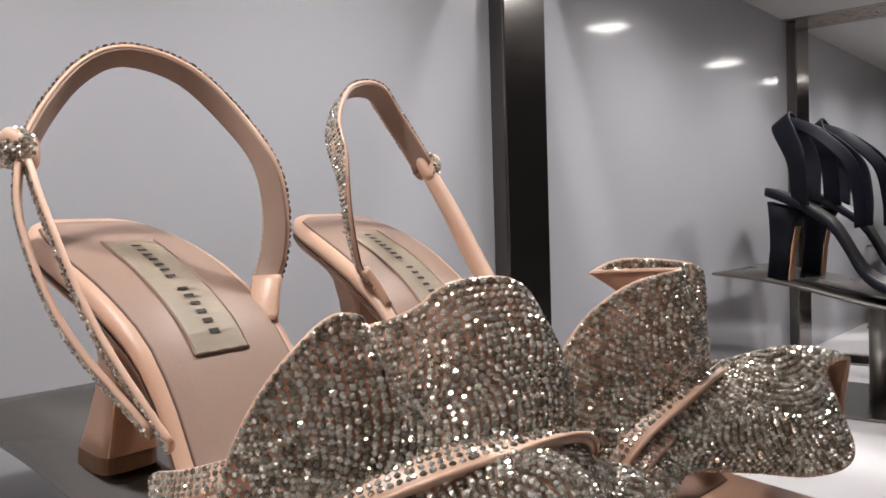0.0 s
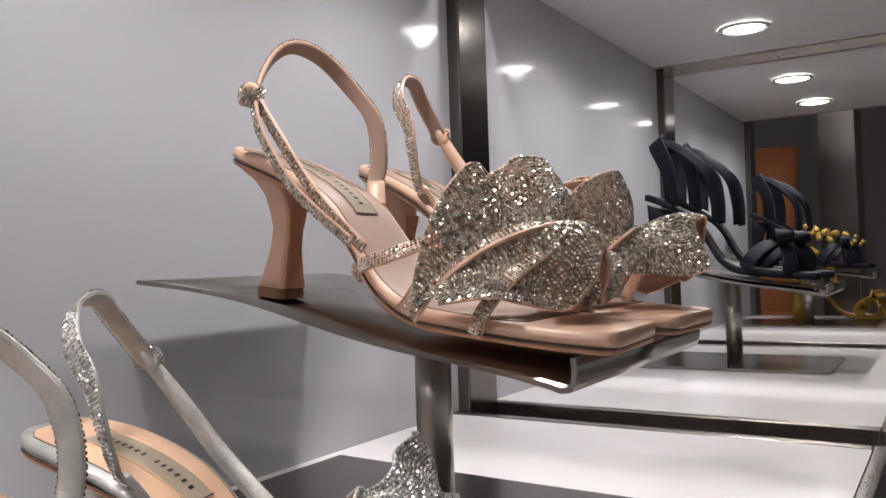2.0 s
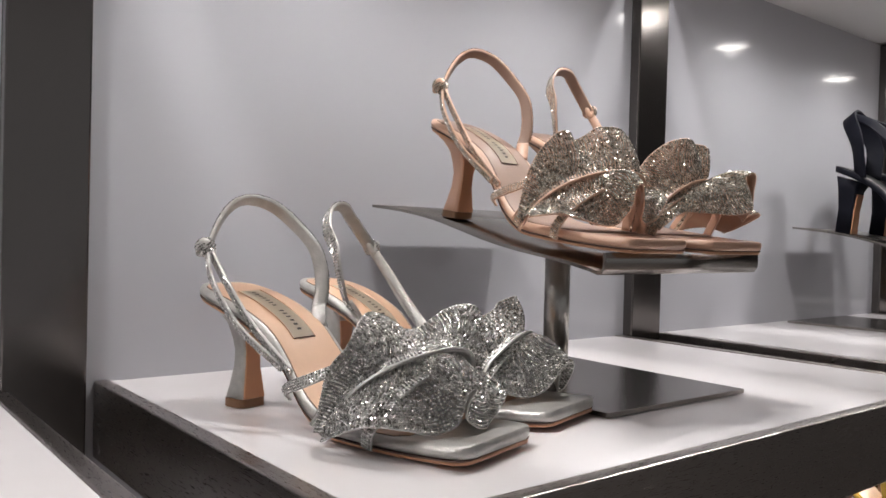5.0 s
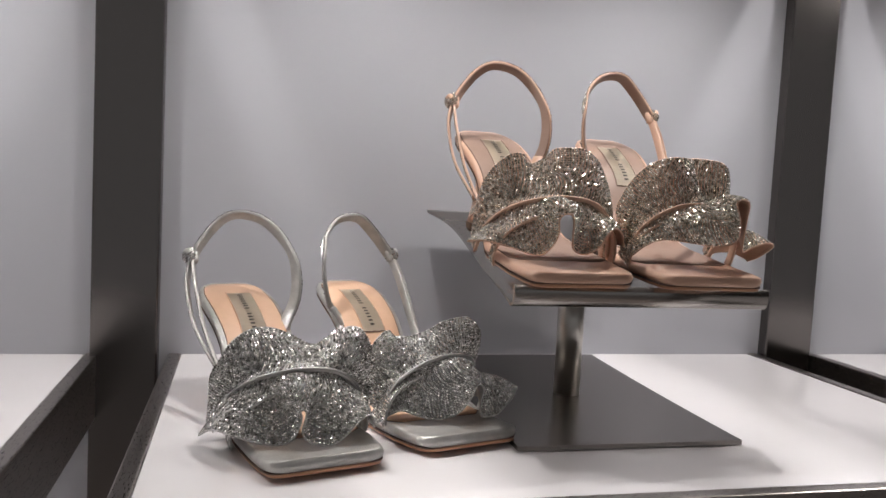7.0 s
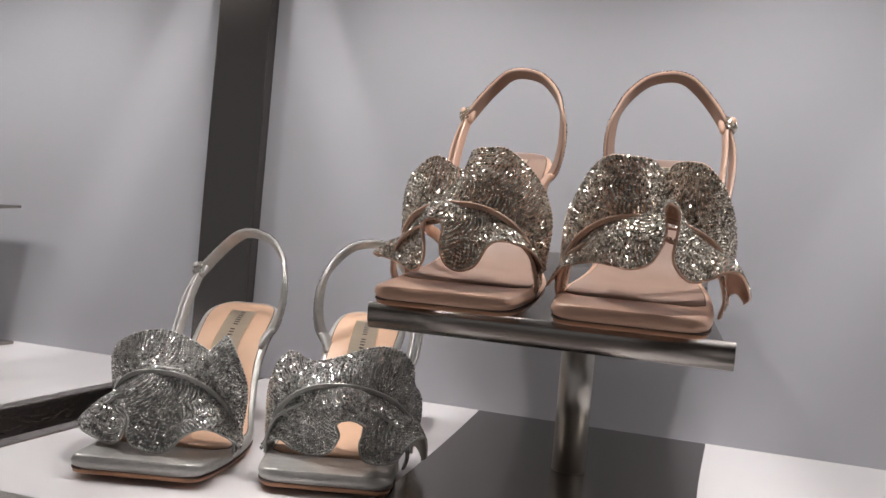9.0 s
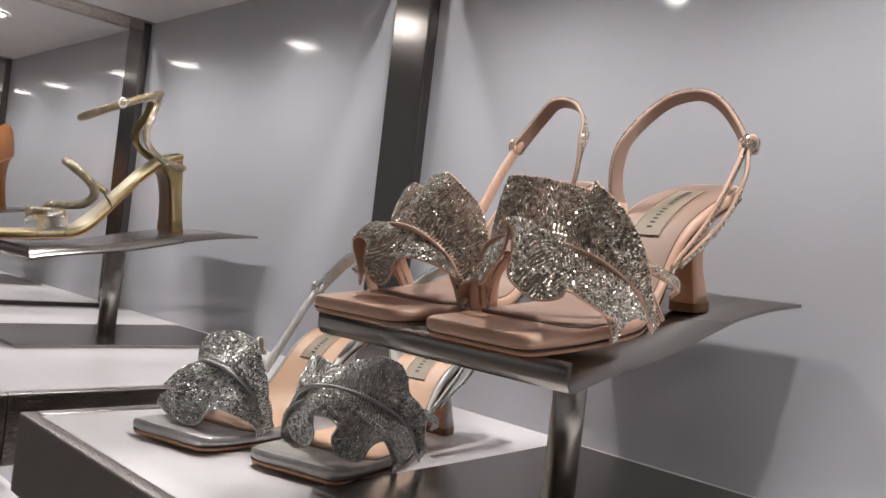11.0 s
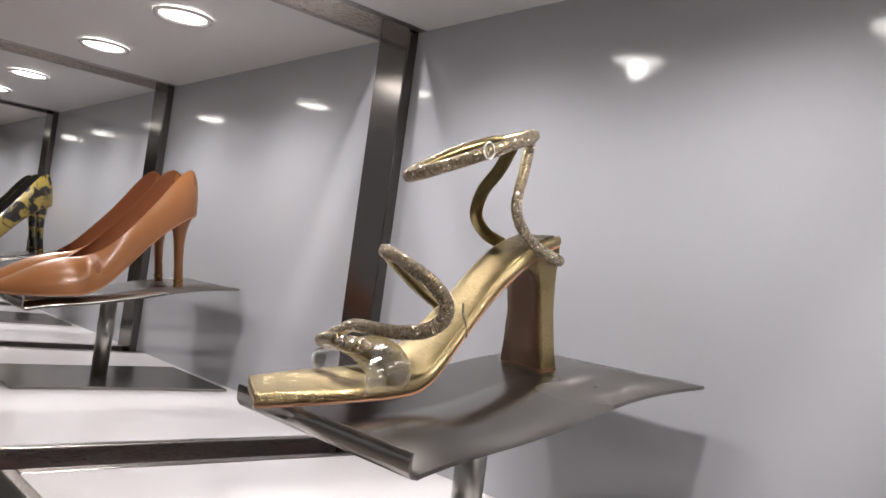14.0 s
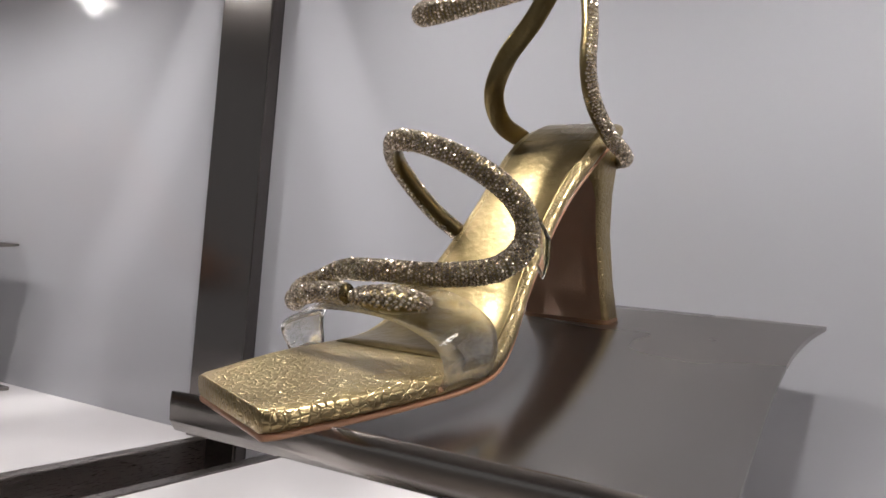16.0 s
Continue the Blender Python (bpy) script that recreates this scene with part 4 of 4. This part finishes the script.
def pump(m, label, upper, lining, sole, group):
    """A closed pointed court shoe on a slim high heel."""
    sh = thing("court_shoe", label, "shoe", group, m)
    low, wid, top, edge = (lambda y: profile(PZ, y)), (lambda y: profile(PW, y)), (lambda y: profile(PT, y)), (lambda y: max(0.0, profile(PE, y)))
    ys = [-0.020, -0.0195, -0.018, -0.0155, -0.011, -0.005] + [0.002 + 0.007 * i for i in range(30)] + [0.210, 0.215, 0.219, 0.2215, 0.222]
    part("outsole", sole_layer(ys, lambda y: max(0.002, wid(y) - 0.001), lambda y: 0, low, lambda y: low(y) + 0.0030, 0.0008), sole, sh, "thin leather outsole", True)
    part("insole", sole_layer([y for y in ys if y < 0.16], lambda y: max(0.002, wid(y) - 0.003), lambda y: 0, lambda y: low(y) + 0.003, lambda y: low(y) + 0.0055, 0.0008), lining, sh, "", True)
    for nm, mat, inset in (("upper", upper, 0.0), ("lining", lining, 0.0012)):
        bm = bmesh.new()
        grid = []
        N = 12
        for y in ys:
            w, z0, z1, e = wid(y) - inset, low(y) + 0.0025, top(y) - inset, max(0.0, edge(y) - inset * 0.5)
            row = []
            for sgn in (-1, 1):
                side = []
                for k in range(N + 1):
                    u = k / N
                    bulge = 0.0025 * math.sin(math.pi * u)
                    if e < 0.001:
                        a = u * math.pi / 2
                        x, z = w * math.cos(a), z0 + (z1 - z0) * math.sin(a) ** 0.85
                    else:
                        x, z = w + (e - w) * u ** 2 + bulge, z0 + (z1 - z0) * (u if e > 0.02 else math.sin(u * math.pi / 2) ** 0.9)
                    side.append(Vector((sgn * max(0.0, x), y, z)))
                row.append(side)
            grid.append(row)
        for s in (0, 1):
            vs = [[bm.verts.new(p) for p in row[s]] for row in grid]
            for a, b in zip(vs, vs[1:]):
                for k in range(N):
                    bm.faces.new((a[k], a[k + 1], b[k + 1], b[k]))
            if s == 0:
                first = vs
        for k in range(N):
            bm.faces.new((first[0][k], vs[0][k], vs[0][k + 1], first[0][k + 1]))
        bmesh.ops.remove_doubles(bm, verts=bm.verts[:], dist=0.00005)
        bmesh.ops.recalc_face_normals(bm, faces=bm.faces[:])
        part(nm, bm, mat, sh, "", True)
    st = [(0.0045, 0, -0.004, 0.0052, 0.0054), (0.03, 0, -0.0035, 0.0052, 0.0052), (0.055, 0, -0.0035, 0.0062, 0.0060), (0.072, 0, -0.004, 0.0088, 0.0078),
          (lambda s: 0.083 - 0.003 * s, 0, -0.004, 0.0150, 0.0105), (lambda s: 0.0925 - 0.006 * s, 0, -0.0025, 0.0225, 0.0165)]
    he = part("heel", heel_bm(st, 20, 0.8), upper, sh, "slim high heel", True)
    part("heel_band", heel_bm([(0.009, 0, -0.0039, 0.0057, 0.0058), (0.011, 0, -0.0039, 0.0057, 0.0058)], 20, 0.8), GOLD_PUMP, he, "thin gold band")
    part("heel_tip", heel_bm([(0.0, 0, -0.004, 0.0056, 0.0058), (0.0045, 0, -0.004, 0.0054, 0.0056)], 20, 0.8), HEELTIP, he, "heel tip")
    return sh


PUMP = "cognac leather pointed high-heel pump on steel riser"
pump(shoe_pose(-0.972, -0.082, 0.1230, 5, 7.0), PUMP, COGNAC, COGNAC_IN, SOLE, "cognac pumps")
pump(shoe_pose(-1.052, -0.076, 0.1236, 5, 7.0), PUMP, COGNAC, COGNAC_IN, SOLE, "cognac pumps")
for dx, dy in ((0.0, 0.0), (-0.08, 0.006)):
    pump(shoe_pose(-1.600 + dx, -0.082 + dy, 0.1238, 5, 7.0), "olive and black python print pump on steel riser", PYTHON, BLACK_IN, HEELTIP, "python pumps")
    pump(shoe_pose(-2.245 + dx, -0.082 + dy, 0.1238, 5, 7.0), "gold patent high-heel pump on steel riser", GOLD_PUMP, COGNAC_IN, SOLE, "gold pumps")


# ---- strappy heeled sandals further along ----
def strappy_sandal(m, label, mat, pad, group, studs=None, tall=1.25):
    """A block-heeled sandal with a wide ankle loop and crossed toe straps."""
    sh = thing("strappy_sandal", label, "sandal", group, m)
    low, wid = (lambda y: profile(ZB, y) * tall), (lambda y: profile(WID, y))
    part("sole", sole_layer(YS, wid, lambda y: 0, low, lambda y: low(y) + 0.008, 0.0025), mat, sh, "", True)
    part("insole", sole_layer([y for y in YS if -0.02 < y < 0.16], lambda y: max(0.008, wid(y) - 0.004), lambda y: 0, lambda y: low(y) + 0.0078, lambda y: low(y) + 0.0090, 0.0006), pad, sh, "", True)
    h = 0.058 * tall
    he = part("block_heel", heel_bm([(0.0, 0, -0.003, 0.0150, 0.0105), (h * 0.45, 0, -0.004, 0.0138, 0.0105), (h * 0.8, 0, -0.005, 0.0165, 0.0130), (lambda s: h - 0.004 * s, 0, -0.004, 0.0215, 0.0170)], 24, 0.35), mat, sh, "chunky block heel", True)
    part("heel_front", heel_bm([(0.001, 0, 0.0072, 0.0125, 0.0010), (h * 0.45, 0, 0.0062, 0.0115, 0.0010), (h * 0.75, 0, 0.0076, 0.0125, 0.0010)], 12, 0.35), SOLE, he, "tan heel front")
    z = h + 0.008
    part("heel_loop", ribbon_bm(smooth_curve([(-0.024, 0.012, z - 0.004), (-0.034, 0.004, z + 0.040), (-0.022, -0.014, z + 0.070), (0.0, -0.018, z + 0.078), (0.022, -0.014, z + 0.070), (0.034, 0.004, z + 0.040), (0.024, 0.012, z - 0.004)], 50), 0.021, 0.0030, (0, 0.03, z + 0.03)), mat, sh, "padded heel loop", True)
    for s in (-1, 1):
        part("ankle_strap", ribbon_bm(smooth_curve([(0.014 * s, -0.014, z + 0.076), (0.031 * s, 0.016, z + 0.066), (0.036 * s, 0.050, z + 0.040), (0.030 * s, 0.062, z + 0.008), (0.024 * s, 0.066, z - 0.020)], 40), 0.012, 0.0026, (0, 0.03, z + 0.03)), mat, sh, "ankle strap", True)
    for s in (-1, 1):
        part("toe_strap", ribbon_bm(smooth_curve([(0.036 * s, 0.104, 0.008), (0.036 * s, 0.112, 0.024), (0.018 * s, 0.128, 0.040), (-0.012 * s, 0.144, 0.040), (-0.034 * s, 0.152, 0.022), (-0.036 * s, 0.154, 0.006)], 40), 0.019, 0.0030, (0, 0.13, 0.005)), mat, sh, "wide crossed toe strap", True)
        part("bow", ribbon_bm(smooth_curve([(0.002 * s, 0.136, 0.043), (0.018 * s, 0.140, 0.056), (0.034 * s, 0.142, 0.052), (0.024 * s, 0.144, 0.043), (0.002 * s, 0.140, 0.042)], 30), 0.018, 0.0026, (0.018 * s, 0.14, 0.049)), mat, sh, "folded bow half", True)
    if studs:
        rng = random.Random(5)
        for k in range(14):
            bm = bmesh.new()
            bmesh.ops.create_icosphere(bm, subdivisions=2, radius=0.0052 * rng.uniform(0.7, 1.2))
            a = k / 13
            for v in bm.verts:
                v.co += Vector((0.020 * math.sin(k * 1.7), 0.075 + 0.085 * a, 0.050 + 0.020 * math.cos(k * 2.3) * 0.4 - 0.012 * a + 0.012))
            part("bead", bm, studs, sh, "polished gold bead", True)
    return sh


BLK = "black suede block-heel sandal with crossed straps, on steel riser"
strappy_sandal(shoe_pose(0.945, -0.075, 0.1243, 6, 7.0), BLK, BLACK, BLACK_IN, "black sandals")
strappy_sandal(shoe_pose(1.035, -0.080, 0.1237, 6, 7.0), BLK, BLACK, BLACK_IN, "black sandals")
strappy_sandal(shoe_pose(1.555, -0.075, 0.1243, 8, 7.0), "black sandal with polished gold beads, on steel riser", BLACK, BLACK_IN, "beaded sandals", GOLD_PUMP)
strappy_sandal(shoe_pose(1.650, -0.080, 0.1237, 8, 7.0), "black sandal with polished gold beads, on steel riser", BLACK, BLACK_IN, "beaded sandals", GOLD_PUMP)
strappy_sandal(shoe_pose(1.72, -0.120, 0.0006, 10), "gold metallic sandal with knotted straps, on white shelf", GOLD_PUMP, TAN, "gold shelf sandals")
for dx in (0.0, 0.10):
    strappy_sandal(shoe_pose(-0.945 - dx, -0.185, -0.2558, 4, 7.0), "red patent strappy sandal on a riser, lower shelf", RED, COGNAC_IN, "red sandals")
    strappy_sandal(shoe_pose(0.96 - dx, -0.110, -0.2562, 0, 7.0), "gold metallic sandal on a riser, lower shelf", GOLD_PUMP, TAN, "lower gold sandals")


# ---- tall boots and fittings past the end of the shelves ----
def tall_boot(m):
    b = thing("tall_boot", "tall orange suede boot standing on a far shelf", "boot", "tall boots", m)
    part("shaft", heel_bm([(0.07, 0, 0.0, 0.034, 0.042), (0.12, 0, -0.004, 0.032, 0.040), (0.25, 0, -0.01, 0.040, 0.052), (0.40, 0, -0.006, 0.048, 0.062)], 24, 0.9), BOOT, b, "", True)
    part("foot", sole_layer([-0.035 + 0.012 * i for i in range(20)], lambda y: 0.034 - max(0, y - 0.12) * 0.25, lambda y: 0, lambda y: max(0.004, 0.05 - y * 0.5), lambda y: max(0.035, 0.10 - max(0, y) * 0.45), 0.015), BOOT, b, "", True)
    part("heel", heel_bm([(0.0, 0, -0.018, 0.014, 0.014), (0.06, 0, -0.012, 0.026, 0.022)], 16, 0.5), HEELTIP, b)
    return b


TAUPE = material("taupe_wall", (0.13, 0.115, 0.11), 0.6, 0, 0.08, 6)
tagged(link("wall_far", box_bm(3.1, 3.2, -2.5, 1.2, -1.2, 1.9), TAUPE), "plain taupe wall across the shop", "wall", kind="structure")
fs = tagged(link("far_shelf", box_bm(2.25, 2.75, -0.18, 0.55, -0.19, -0.16, 0.003), STEEL_Y), "dark steel shelf with boots", "shelf", "", "structure")
for i in range(3):
    tall_boot(pose(2.45 + 0.02 * i, 0.06 + 0.13 * i, -0.1598, 0, 0, 190) @ Matrix.Scale(1.5, 4))
tagged(link("column", box_bm(2.55, 2.75, -0.16, -0.06, -1.2, 1.9, 0.003), STEEL_Z), "grey upright column past the shelves", "column", kind="structure")

# small clear sign holder with unreadable print on the shelf front
sg = thing("sign_holder", "small clear sign holder on the steel shelf edge", "sign", "", pose(-0.505, -DEPTH - 0.0008, -0.018))
part("plate", box_bm(-0.020, 0.020, -0.0006, 0.0006, -0.010, 0.010, 0.0003), material("frosted_plastic", (0.45, 0.45, 0.46), 0.35, 0, 0.04, 60), sg)
for k in range(5):
    part("print_bar", box_bm(-0.014 + 0.006 * k, -0.0105 + 0.006 * k, -0.0012, -0.0006, -0.006, 0.006), LAMINATE, sg, "pale printed bar")
